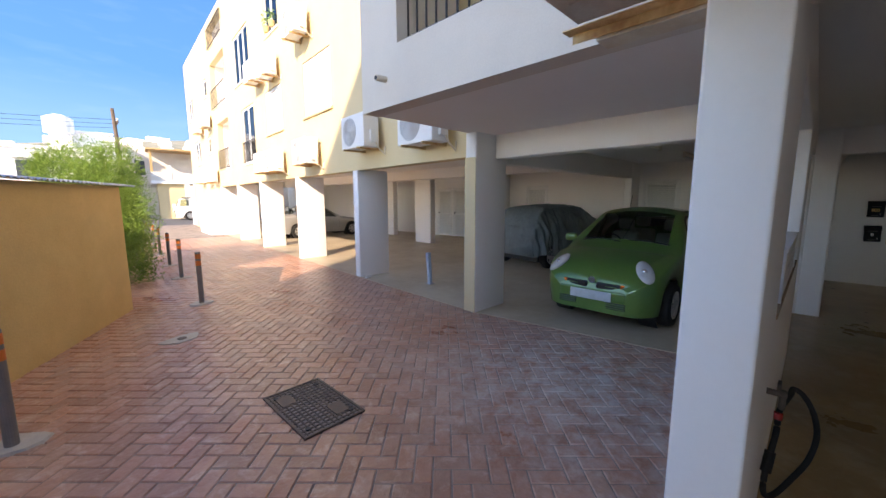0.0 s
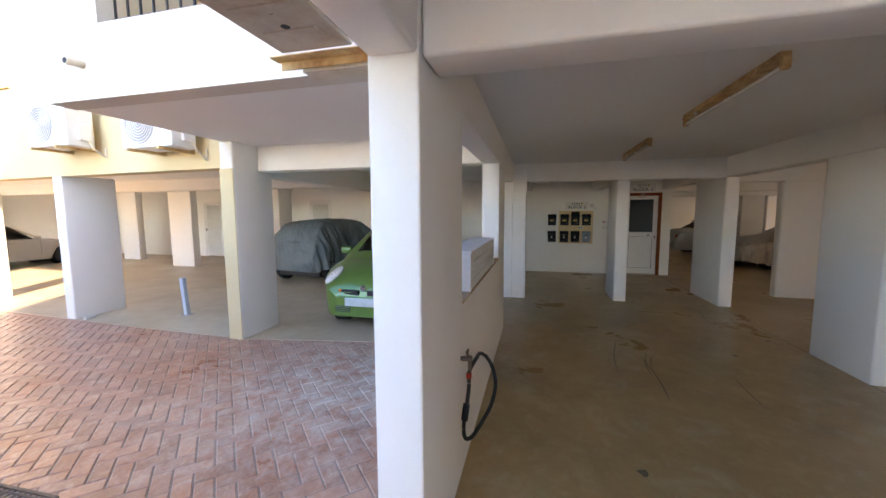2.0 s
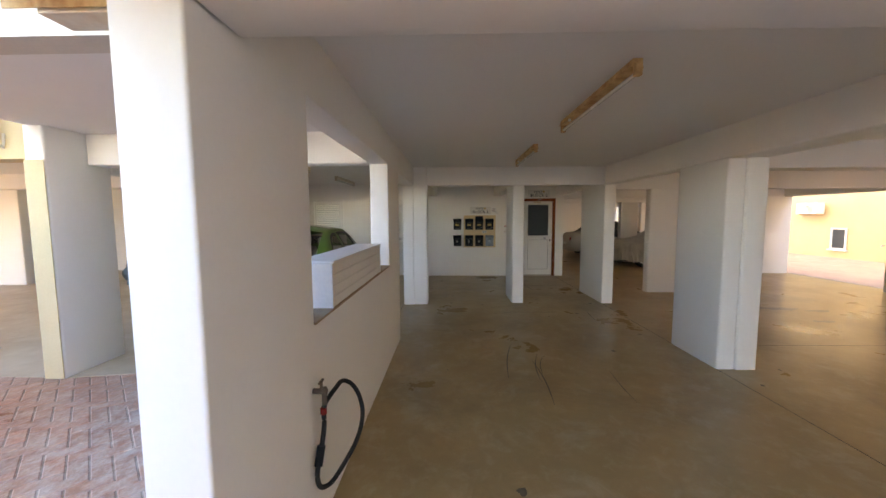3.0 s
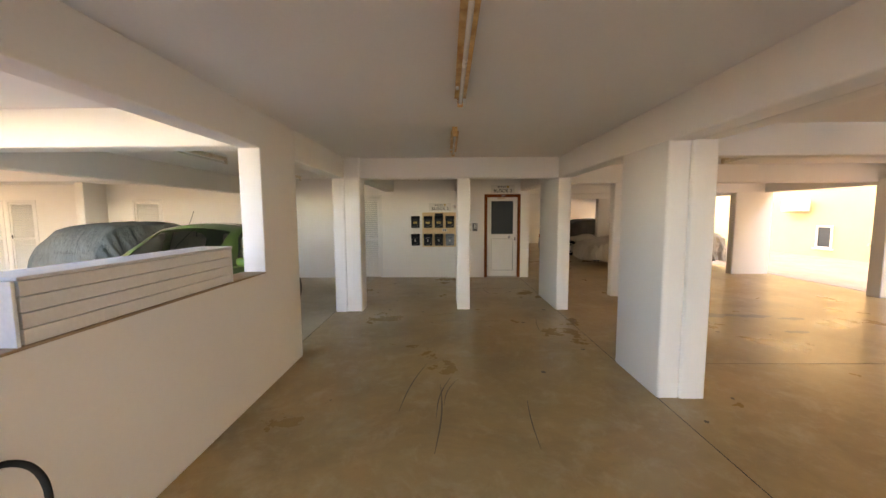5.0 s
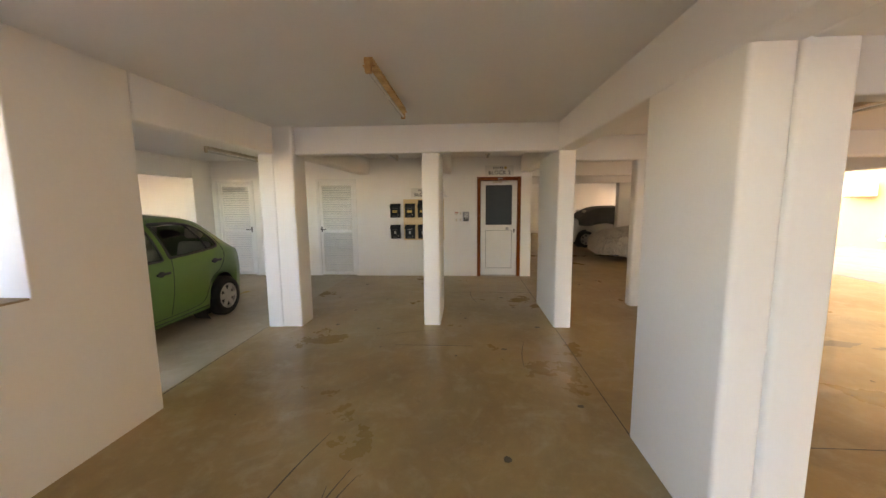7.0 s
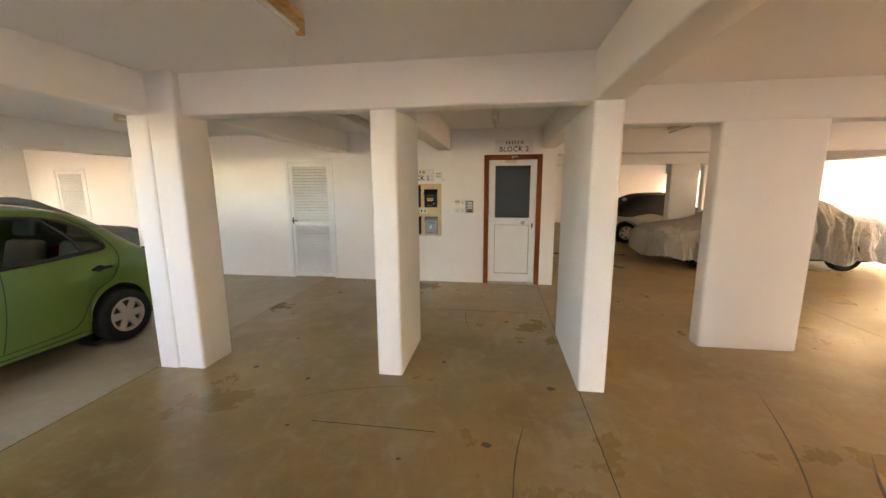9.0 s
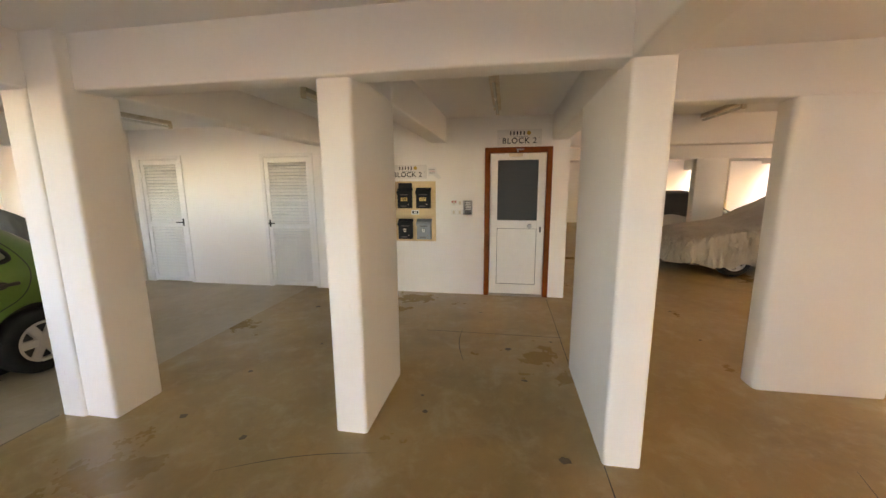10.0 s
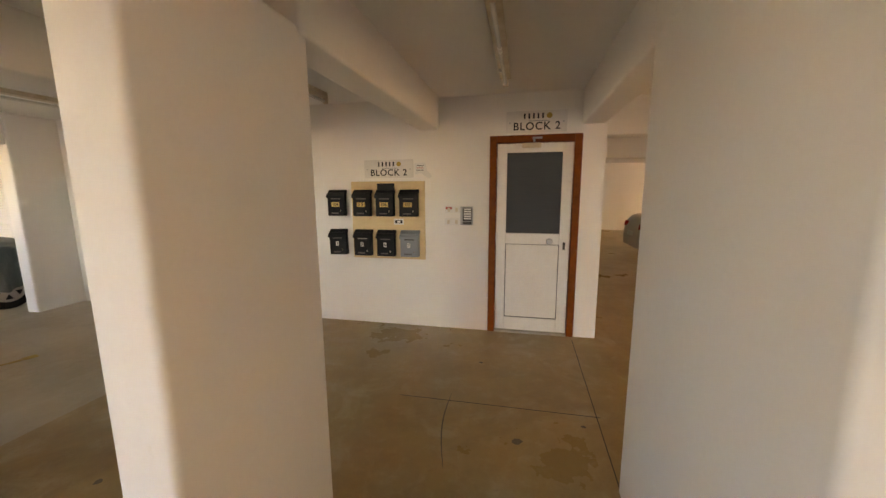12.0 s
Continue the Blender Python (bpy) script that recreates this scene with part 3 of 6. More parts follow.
def shutter_door(m, w, h, label, handle_left=True):
    """A louvred store door in its frame; local x across, y up, z out."""
    d = thing("louvred_door", m, label, "door", "louvred store doors")
    bm = bmesh.new()
    for a in ((-w / 2 - 0.05, -w / 2 + 0.01, 0, h + 0.05), (w / 2 - 0.01, w / 2 + 0.05, 0, h + 0.05), (-w / 2 + 0.01, w / 2 - 0.01, h - 0.01, h + 0.05)):
        add_box(bm, a[0], a[1], a[2], a[3], -0.05, 0.012, 0.004)
    part("door_frame", bm, PVC, d)
    bm = bmesh.new()
    s = 0.075
    for a in ((-w / 2 + 0.015, -w / 2 + s, 0.02, h - 0.015), (w / 2 - s, w / 2 - 0.015, 0.02, h - 0.015), (-w / 2 + s, w / 2 - s, 0.02, 0.02 + s), (-w / 2 + s, w / 2 - s, h - 0.015 - s, h - 0.015), (-w / 2 + s, w / 2 - s, 0.98, 1.04)):
        add_box(bm, a[0], a[1], a[2], a[3], -0.04, 0.0, 0.004)
    leaf = part("door_leaf", bm, PVC, d)
    # mid-grey sheet whose colour stands in for the shade between the slats
    part("gap_shade_sheet", box(-w / 2 + s - 0.01, w / 2 - s + 0.01, 0.05, h - 0.05, -0.039, -0.036), MESH, leaf)
    slat = box(-w / 2 + s - 0.005, w / 2 - s + 0.005, -0.027, 0.027, -0.003, 0.003)
    me = finish("slat", slat, LATHE, leaf)
    n, first = 0, me
    for z0, z1 in ((0.02 + s, 0.98), (1.04, h - 0.015 - s)):
        k = int((z1 - z0) / 0.05)
        for i in range(k):
            o = first if n == 0 else new("slat", first.data)
            o.parent = leaf
            o.matrix_local = pose(0, z0 + (i + 0.5) * (z1 - z0) / k, -0.014, -40, 0, 0)
            n += 1
    hx = (-1 if handle_left else 1) * (w / 2 - 0.045)
    bm = bmesh.new()
    add_box(bm, hx - 0.014, hx + 0.014, 1.0, 1.12, 0, 0.008, 0.004)
    add_cyl(bm, (hx, 1.06, 0), (hx, 1.06, 0.045), 0.009)
    add_box(bm, hx if handle_left else hx - 0.11, hx + 0.11 if handle_left else hx, 1.051, 1.069, 0.035, 0.05, 0.006)
    part("door_handle", bm, BLACK, leaf, "black lever handle")
    for zz in (0.25, 1.85):
        part("hinge", box(-hx - 0.012 + (0.02 if hx < 0 else -0.02), -hx + 0.012 + (0.02 if hx < 0 else -0.02), zz - 0.04, zz + 0.04, 0, 0.012, 0.003), PVC, leaf)
    return d


shutter_door(EAST @ pose(-0.575, 0, 0), 0.81, 2.12, "white louvred store door with a black lever, closed")
shutter_door(EAST @ pose(-2.92, 0, 0), 0.78, 2.12, "white louvred store door with a black lever, closed", False)
BAY = Matrix(((0, 0, -1, 11.0), (-1, 0, 0, 0), (0, 1, 0, 0), (0, 0, 0, 1)))
for y in (7.3, 11.1, 12.1):
    shutter_door(BAY @ pose(-y, 0, 0), 0.8, 2.1, "white louvred store door in the rear wall of the bays, closed")


def entrance_door():
    d = thing("entrance_door", EAST @ pose(3.025, 0, 0), "white aluminium entrance door with dark ribbed glass and wooden frame, closed", "door")
    w, h = 0.79, 2.1
    bm = bmesh.new()
    for a in ((-w / 2 - 0.075, -w / 2, 0, h + 0.075), (w / 2, w / 2 + 0.075, 0, h + 0.075), (-w / 2, w / 2, h, h + 0.075)):
        add_box(bm, a[0], a[1], a[2], a[3], -0.12, 0.022, 0.006)
    part("wooden_frame", bm, WOOD, d, "reddish varnished wooden door frame")
    part("threshold", box(-w / 2, w / 2, -0.005, 0.022, -0.1, 0.02, 0.004), CEMENT, d)
    bm = bmesh.new()
    for a in ((-w / 2 + 0.005, -w / 2 + 0.11, 0.03, h - 0.005), (w / 2 - 0.11, w / 2 - 0.005, 0.03, h - 0.005), (-w / 2 + 0.11, w / 2 - 0.11, h - 0.1, h - 0.005), (-w / 2 + 0.11, w / 2 - 0.11, 1.02, 1.14), (-w / 2 + 0.11, w / 2 - 0.11, 0.03, 0.18)):
        add_box(bm, a[0], a[1], a[2], a[3], -0.055, -0.008, 0.005)
    leaf = part("door_leaf", bm, ALU, d)
    part("panel", box(-w / 2 + 0.115, w / 2 - 0.115, 0.185, 1.015, -0.05, -0.018, 0.004), ALU, leaf)
    bm = bmesh.new()
    for a in ((-w / 2 + 0.11, -w / 2 + 0.115, 0.18, 1.02), (w / 2 - 0.115, w / 2 - 0.11, 0.18, 1.02), (-w / 2 + 0.115, w / 2 - 0.115, 0.18, 0.185), (-w / 2 + 0.115, w / 2 - 0.115, 1.015, 1.02)):
        add_box(bm, a[0], a[1], a[2], a[3], -0.04, -0.014)
    part("panel_seal", bm, DARK, leaf, "black rubber seal")
    bm = box(-w / 2 + 0.11, w / 2 - 0.11, 1.14, 2.0, -0.04, -0.028)
    part("pane", bm, FROST, leaf, "dark ribbed glass pane")
    bm = bmesh.new()
    add_cyl(bm, (0.18, 1.06, -0.01), (0.18, 1.06, 0.03), 0.02)
    add_cyl(bm, (0.18, 1.06, 0.02), (0.18, 1.06, 0.045), 0.034, 0.028)
    part("door_knob", bm, STEEL, leaf, "round steel knob")
    part("lock_plate", box(0.322, 0.345, 0.97, 1.05, -0.009, 0.006, 0.003), DARK, leaf)
    bm = bmesh.new()
    add_box(bm, -0.13, 0.06, h - 0.055, h - 0.008, -0.01, 0.05, 0.006)
    part("door_closer", bm, CREAM, leaf, "cream overhead door closer")
    bm = bmesh.new()
    add_box(bm, -0.02, 0.0, h + 0.0, h + 0.05, 0.02, 0.05, 0.003)
    add_box(bm, -0.03, 0.07, h + 0.03, h + 0.05, 0.03, 0.045, 0.003, m=None)
    part("closer_arm", bm, STEEL, d)
    for zz in (0.3, 1.1, 1.9):
        part("hinge", cyl((-w / 2 + 0.01, zz - 0.05, 0), (-w / 2 + 0.01, zz + 0.05, 0), 0.011, n=10), ALU, leaf)


entrance_door()


def block_sign(x0, x1, z0, z1):
    s = thing("block_sign", EAST @ pose((x0 + x1) / 2, (z0 + z1) / 2, 0.004), "brushed metal sign with black block number on the wall", "sign", "block signs")
    w, h = x1 - x0, z1 - z0
    part("plate", box(-w / 2, w / 2, -h / 2, h / 2, 0, 0.008, 0.003), SIGN, s)
    lettering("BLOCK 2", h * 0.50, 0, -h * 0.22, 0.0095, s, INK, "letter", 1.12)
    for i in range(5):
        part("logo_bar", box(-w * 0.21 + i * w * 0.075, -w * 0.21 + i * w * 0.075 + w * 0.028, h * 0.14, h * 0.38, 0.008, 0.0095), INK, s)
    part("logo_dot", cyl((w * 0.21, h * 0.26, 0.008), (w * 0.21, h * 0.26, 0.0098), h * 0.13, n=20), GOLD, s)
    part("logo_line", box(-w * 0.13, w * 0.2, h * 0.02, h * 0.05, 0.008, 0.009), GREY, s)
    for sx in (-1, 1):
        part("screw", cyl((sx * w * 0.44, -h * 0.03, 0.008), (sx * w * 0.44, -h * 0.03, 0.012), 0.007, n=10), STEEL, s)


block_sign(1.107, 1.697, 1.752, 1.955)
block_sign(2.724, 3.336, 2.197, 2.415)

note = thing("paper_notice", EAST @ pose(1.79, 1.85, 0.012), "torn white paper notice with print, taped to the wall", "notice")
bm = bmesh.new()
vs = [bm.verts.new(p) for p in ((-0.08, 0.06, 0), (0.05, 0.065, 0.004), (0.07, -0.02, 0.01), (0.13, -0.09, 0.02), (0.09, -0.11, 0.014), (0.0, -0.05, 0.004), (-0.07, -0.06, 0))]
f = bm.faces.new(vs)
r = bmesh.ops.extrude_face_region(bm, geom=[f])
bmesh.ops.translate(bm, vec=(0, 0, 0.002), verts=[v for v in r["geom"] if isinstance(v, bmesh.types.BMVert)])
bmesh.ops.recalc_face_normals(bm, faces=bm.faces)
part("sheet", bm, PAPER, note)
for i, c in enumerate((INK, REDPRINT, INK)):
    part("print_line", box(-0.05, 0.03, 0.03 - i * 0.025, 0.036 - i * 0.025, 0.006, 0.0085), c, note)

board = tagged(finish("letter_box_board", box(0.934, 1.828, 0.813, 1.713, 0.002, 0.02, 0.004), PLY), "pale wooden board behind the letter boxes", "board")
board.matrix_world = EAST


def letter_box(x, z, off, mt, label, marks="", tilt=0.0, slip=False):
    b = thing("letter_box", EAST @ pose(x, z, off, 0, 0, tilt), label, "letter box", "letter boxes by the entrance")
    w, h, dp = 0.215, 0.27, 0.07
    body = part("body", box(-w / 2, w / 2, -h / 2, h / 2, 0, dp, 0.008, 2), mt, b)
    lid = bmesh.new()
    vs = [(-w / 2 - 0.006, h / 2 - 0.03, dp + 0.014), (w / 2 + 0.006, h / 2 - 0.03, dp + 0.014), (w / 2 + 0.006, h / 2 + 0.035, 0.0), (-w / 2 - 0.006, h / 2 + 0.035, 0.0)]
    v = [lid.verts.new(p) for p in vs]
    lo = [lid.verts.new((p[0], p[1] - 0.03, p[2])) for p in vs]
    lid.faces.new(v)
    lid.faces.new(lo[::-1])
    for i in range(4):
        lid.faces.new((v[i], lo[i], lo[(i + 1) % 4], v[(i + 1) % 4]))
    bmesh.ops.recalc_face_normals(lid, faces=lid.faces)
    part("lid", lid, mt, b)
    part("slot", box(-0.06, 0.06, 0.06, 0.072, dp - 0.004, dp + 0.003, 0.002), DARK if mt is GREY else DIM, b)
    part("lock", cyl((0.06, -0.075, dp), (0.06, -0.075, dp + 0.008), 0.009, n=12), CHROME, b)
    part("window_strip", box(-0.06, 0.03, -0.11, -0.095, dp - 0.003, dp + 0.003, 0.001), DIM, b)
    if marks:
        lettering(marks, 0.05, -0.005, 0.0, dp + 0.004, b, INK, "digit")
        half = 0.05 if len(marks) > 1 else 0.018
        part("label_plate", box(-0.005 - half, -0.005 + half, -0.026, 0.026, dp - 0.002, dp + 0.002, 0.001), BRASS if len(marks) > 1 else PAPER, b)
    if slip:
        part("paper_slip", box(-0.06, 0.06, 0.07, 0.105, dp + 0.001, dp + 0.012, 0.001), PAPER, b)


MB = "black enamelled letter box with a number on the wall"
for x, mk in ((0.755, "104"), (1.085, "1 5"), (1.367, "106"), (1.652, "107")):
    letter_box(x, 1.45, 0.022 if x > 0.9 else 0.003, BLACK, MB, mk)
for x, mk, mt in ((0.755, "1", BLACK), (1.082, "5", BLACK), (1.368, "6", BLACK), (1.656, "7", GREY)):
    letter_box(x, 0.985, 0.022 if x > 0.9 else 0.003, mt, MB if mt is BLACK else "grey enamelled letter box with a number on the board", mk, 2.0 if x < 0.9 else 0.0, x == 1.082)
flap = tagged(finish("open_letter_flap", box(1.262, 1.474, 1.6, 1.69, 0.022, 0.034, 0.004), BLACK), "open black lid of a letter box, tilted up", "letter box")
flap.matrix_world = EAST
stick = thing("round_sticker", EAST @ pose(1.515, 1.252, 0.0225), "small printed label on the letter box board", "sticker")
part("paper", box(-0.06, 0.06, -0.034, 0.034, 0, 0.002), PAPER, stick)
part("print", box(-0.045, 0.045, -0.018, 0.018, 0.002, 0.003), INK, stick)
part("print_spot", box(-0.02, 0.02, -0.012, 0.012, 0.003, 0.004), PAPER, stick)

# entry phone and switches
ep = thing("entry_phone", EAST @ pose(2.308, 1.326, 0.002), "grey entry phone panel with a column of buttons", "intercom")
part("case", box(-0.07, 0.07, -0.103, 0.103, 0, 0.02, 0.005), STEEL, ep)
part("face", box(-0.045, 0.058, -0.06, 0.092, 0.02, 0.023, 0.002), DARK, ep)
for i in range(5):
    part("name_strip", box(-0.03, 0.05, 0.066 - i * 0.026, 0.082 - i * 0.026, 0.023, 0.026, 0.001), PAPER, ep)
part("speaker_grille", box(-0.045, 0.058, -0.095, -0.066, 0.02, 0.022), DARK, ep)
for x0, x1, z0, z1, c in ((2.06, 2.15, 1.355, 1.432, PVC), (2.16, 2.228, 1.358, 1.43, PVC), (2.058, 2.145, 1.218, 1.296, PVC), (2.152, 2.232, 1.218, 1.296, PVC)):
    sw = thing("wall_switch", EAST @ pose((x0 + x1) / 2, (z0 + z1) / 2, 0.002), "white plastic switch plate on the wall", "switch", "switch plates")
    part("plate", box((x0 - x1) / 2, (x1 - x0) / 2, (z0 - z1) / 2, (z1 - z0) / 2, 0, 0.01, 0.003), c, sw)
    part("rocker", box(-0.014, 0.014, -0.022, 0.022, 0.01, 0.016, 0.002), CREAM, sw)
    if z1 > 1.4 and x1 < 2.16:
        part("red_label", box(-0.035, 0.035, 0.004, 0.03, 0.01, 0.0125), REDPRINT, sw)


def tube_lamp(x0, x1, y, rusty=False, label="cream fluorescent batten lamp on the ceiling, off"):
    """A bare batten lamp along x; the tube hangs under its tray."""
    lx = x1 - x0
    t = thing("tube_lamp", pose((x0 + x1) / 2, y, CZ), label, "ceiling lamp", "ceiling tube lamps")
    mt = RUST if rusty else CREAM
    bm = bmesh.new()
    add_box(bm, -lx / 2, lx / 2, -0.03, 0.03, -0.045, 0, 0.004)
    add_box(bm, -lx / 2 + 0.02, lx / 2 - 0.02, -0.045, 0.045, -0.05, -0.042, 0.003)
    part("tray", bm, mt, t)
    part("tube", cyl((-lx / 2 + 0.03, 0, -0.085), (lx / 2 - 0.03, 0, -0.085), 0.014, n=14), TUBE, t, "pale fluorescent tube")
    for s in (-1, 1):
        bm = bmesh.new()
        add_box(bm, s * (lx / 2) - 0.02, s * (lx / 2) + 0.02, -0.022, 0.022, -0.105, -0.03, 0.006)
        part("tube_holder", bm, mt, t)
    part("starter", cyl((lx * 0.3, 0.03, -0.07), (lx * 0.3, 0.03, -0.045), 0.012, n=10), PAPER, t)
    return t


tube_lamp(1.69, 3.15, -1.7, True, "rusty fluorescent batten lamp on the ceiling, off")
tube_lamp(4.25, 5.6, -1.68, True, "rusty fluorescent batten lamp on the ceiling, off")
tube_lamp(7.63, 9.13, -2.74)
tube_lamp(7.85, 9.35, -0.9)
tube_lamp(7.7, 9.2, 2.0)
tube_lamp(4.8, 6.24, 2.04)
tube_lamp(9.3, 10.5, -5.53)
tube_lamp(5.2, 6.6, -6.3)
tube_lamp(13.95, 15.4, -6.9)

# box lying on the sill
crate = thing("sill_box", pose(2.3, 0.25, 1.122), "long white slatted box lying on the wall opening's sill", "box")
for i in range(4):
    part("board", box(-0.71, 0.73, -0.125, 0.105, i * 0.067 + 0.001, i * 0.067 + 0.065, 0.004), LATHE, crate)
part("lid", box(-0.725, 0.745, -0.135, 0.115, 0.27, 0.285, 0.004), PVC, crate)
for x in (-0.735, 0.735):
    part("end_panel", box(x - 0.008, x + 0.008, -0.13, 0.11, 0, 0.27, 0.003), PVC, crate)

# garden tap and hose loop on the wall
tap = thing("water_tap", pose(1.2, 0.118, 0.78), "old brass wall tap", "tap")
bm = bmesh.new()
add_cyl(bm, (0, 0.01, 0), (0, -0.07, 0), 0.014)
add_cyl(bm, (0, -0.055, 0.02), (0, -0.055, -0.07), 0.013)
part("body", bm, IRON, tap)
bm = bmesh.new()
add_cyl(bm, (0, -0.04, 0), (0, -0.04, 0.05), 0.008)
add_box(bm, -0.03, 0.03, -0.047, -0.033, 0.045, 0.056, 0.004)
part("handle", bm, IRON, tap)
hose = thing("garden_hose", pose(1.2, 0.1, 0.76), "black rubber hose looped from the wall tap", "hose")
way = [(0.0, -0.03, -0.07), (0.03, -0.04, -0.04), (0.11, -0.06, -0.015), (0.2, -0.07, -0.016), (0.25, -0.11, -0.06), (0.26, -0.15, -0.14), (0.24, -0.17, -0.24), (0.19, -0.15, -0.35), (0.12, -0.10, -0.44),
       (0.04, -0.05, -0.50), (-0.03, -0.02, -0.48), (-0.06, -0.01, -0.42), (-0.05, -0.012, -0.34), (-0.02, -0.02, -0.27), (0.0, -0.03, -0.17), (0.0, -0.03, -0.09)]
pts = [tuple(p) for i, p in spline(way, 6)]
part("loop", tube(pts, 0.0125, 10), RUBBER, hose, "", True)
part("connector", cyl((-0.05, -0.012, -0.35), (-0.02, -0.02, -0.26), 0.021, n=14), BLACK, hose)
part("clamp", cyl((0, -0.03, -0.1), (0, -0.03, -0.07), 0.017, n=14), REDLENS, hose)

# ---- cars ----
LOW = (0.0, 0.12, 0.3, 0.5, 0.68, 0.82, 0.93, 1.0)
UP = tuple((k + 1) / 22 for k in range(22))
TOP = (0.12, 0.35, 0.6, 0.8, 1.0)


def ring(row, zlow, tuck=0.05):
    """Half a cross-section, from the sill over the belt to the roof's middle."""
    xb, xt, zb, zt, wb, wt = row
    pts = []
    zlow = min(zlow, zb - 0.03)
    for t in LOW:
        bulge = 1 - tuck / wb * (1 - t) ** 2 - 0.035 * t**4
        pts.append((xb, wb * bulge, zlow + (zb - zlow) * t))
    w0, ze = pts[-1][1], zt - min(0.07, 0.4 * (zt - zb))
    for t in UP:
        pts.append((xb + (xt - xb) * t, w0 + (wt - w0) * t + 0.03 * math.sin(math.pi * t) * min(1, (zt - zb) / 0.4), zb + (ze - zb) * t))
    for t in TOP:
        pts.append((xt, wt * (1 - t), ze + (zt - ze) * (1 - (1 - t) ** 2)))
    return pts


def arch(x, axles, r, base=0.2):
    z = base
    for a in axles:
        d = abs(x - a)
        if d < r:
            z = max(z, 0.29 + math.sqrt(r * r - d * d))
    return z


def wheel(parent, x, y, r, side, rim_mat=ALLOY, w=0.17):
    """Tyre, rim and spokes; side is the sign of the outer face along y."""
    bm = bmesh.new()
    prof = [(r * 0.62, -w / 2), (r * 0.93, -w / 2), (r, -w / 2 + 0.03), (r, w / 2 - 0.03), (r * 0.93, w / 2), (r * 0.62, w / 2 - 0.004)]
    n = 32
    rings = [[bm.verts.new((q * math.cos(2 * math.pi * k / n), v, q * math.sin(2 * math.pi * k / n))) for k in range(n)] for q, v in prof]
    for a, b in zip(rings, rings[1:] + rings[:1]):
        for k in range(n):
            bm.faces.new((a[k], a[(k + 1) % n], b[(k + 1) % n], b[k]))
    bmesh.ops.recalc_face_normals(bm, faces=bm.faces)
    ty = part("wheel", bm, RUBBER, parent, "black tyre with a silver wheel", True)
    ty.location = (x, y, r)
    o = side * w / 2
    bm = bmesh.new()
    add_cyl(bm, (0, o * 0.2, 0), (0, o * 0.55, 0), r * 0.61, n=32)
    part("rim_well", bm, DARK, ty)
    bm = bmesh.new()
    rr = [[bm.verts.new((q * math.cos(2 * math.pi * k / n), v, q * math.sin(2 * math.pi * k / n))) for k in range(n)] for q, v in ((r * 0.64, o * 0.9), (r * 0.64, o * 1.02), (r * 0.56, o * 1.02), (r * 0.54, o * 0.6))]
    for a, b in zip(rr, rr[1:]):
        for k in range(n):
            bm.faces.new((a[k], a[(k + 1) % n], b[(k + 1) % n], b[k]))
    bmesh.ops.recalc_face_normals(bm, faces=bm.faces)
    add_cyl(bm, (0, o * 0.6, 0), (0, o * 1.0, 0), r * 0.17, n=18)
    for k in range(6):
        a = 2 * math.pi * k / 6
        add_box(bm, r * 0.1, r * 0.58, min(o * 0.75, o * 0.98), max(o * 0.75, o * 0.98), -r * 0.135, r * 0.135, 0.012, 2, Matrix.Rotation(a, 4, "Y"))
    for k in range(5):
        a = 2 * math.pi * (k + 0.3) / 5
        cx, cz = r * 0.25 * math.cos(a), r * 0.25 * math.sin(a)
        add_cyl(bm, (cx, o * 0.9, cz), (cx, o * 1.01, cz), r * 0.035, n=8)
    part("rim", bm, rim_mat, ty)
    return ty


def inside(x, z, outline):
    """Whether a point lies in a closed outline."""
    hit = False
    for (xa, za), (xb, zb) in zip(outline, outline[1:] + outline[:1]):
        if (za > z) != (zb > z) and x < xa + (z - za) * (xb - xa) / (zb - za):
            hit = not hit
    return hit


def flank(st, axles, r_arch):
    """The half width of a shell as a function of x and z."""
    rings = [ring(row, arch(row[0], axles, r_arch)) for i, row in st]

    def width(x, z):
        xs, ys = [], []
        for pts in rings:
            low = pts[: len(LOW) + len(UP) + 1]
            zs = [q[2] for q in low]
            xs.append(np.interp(z, zs, [q[0] for q in low]))
            ys.append(np.interp(z, zs, [q[1] for q in low]))
        o = np.argsort(xs)
        return float(np.interp(x, np.array(xs)[o], np.array(ys)[o]))

    return width


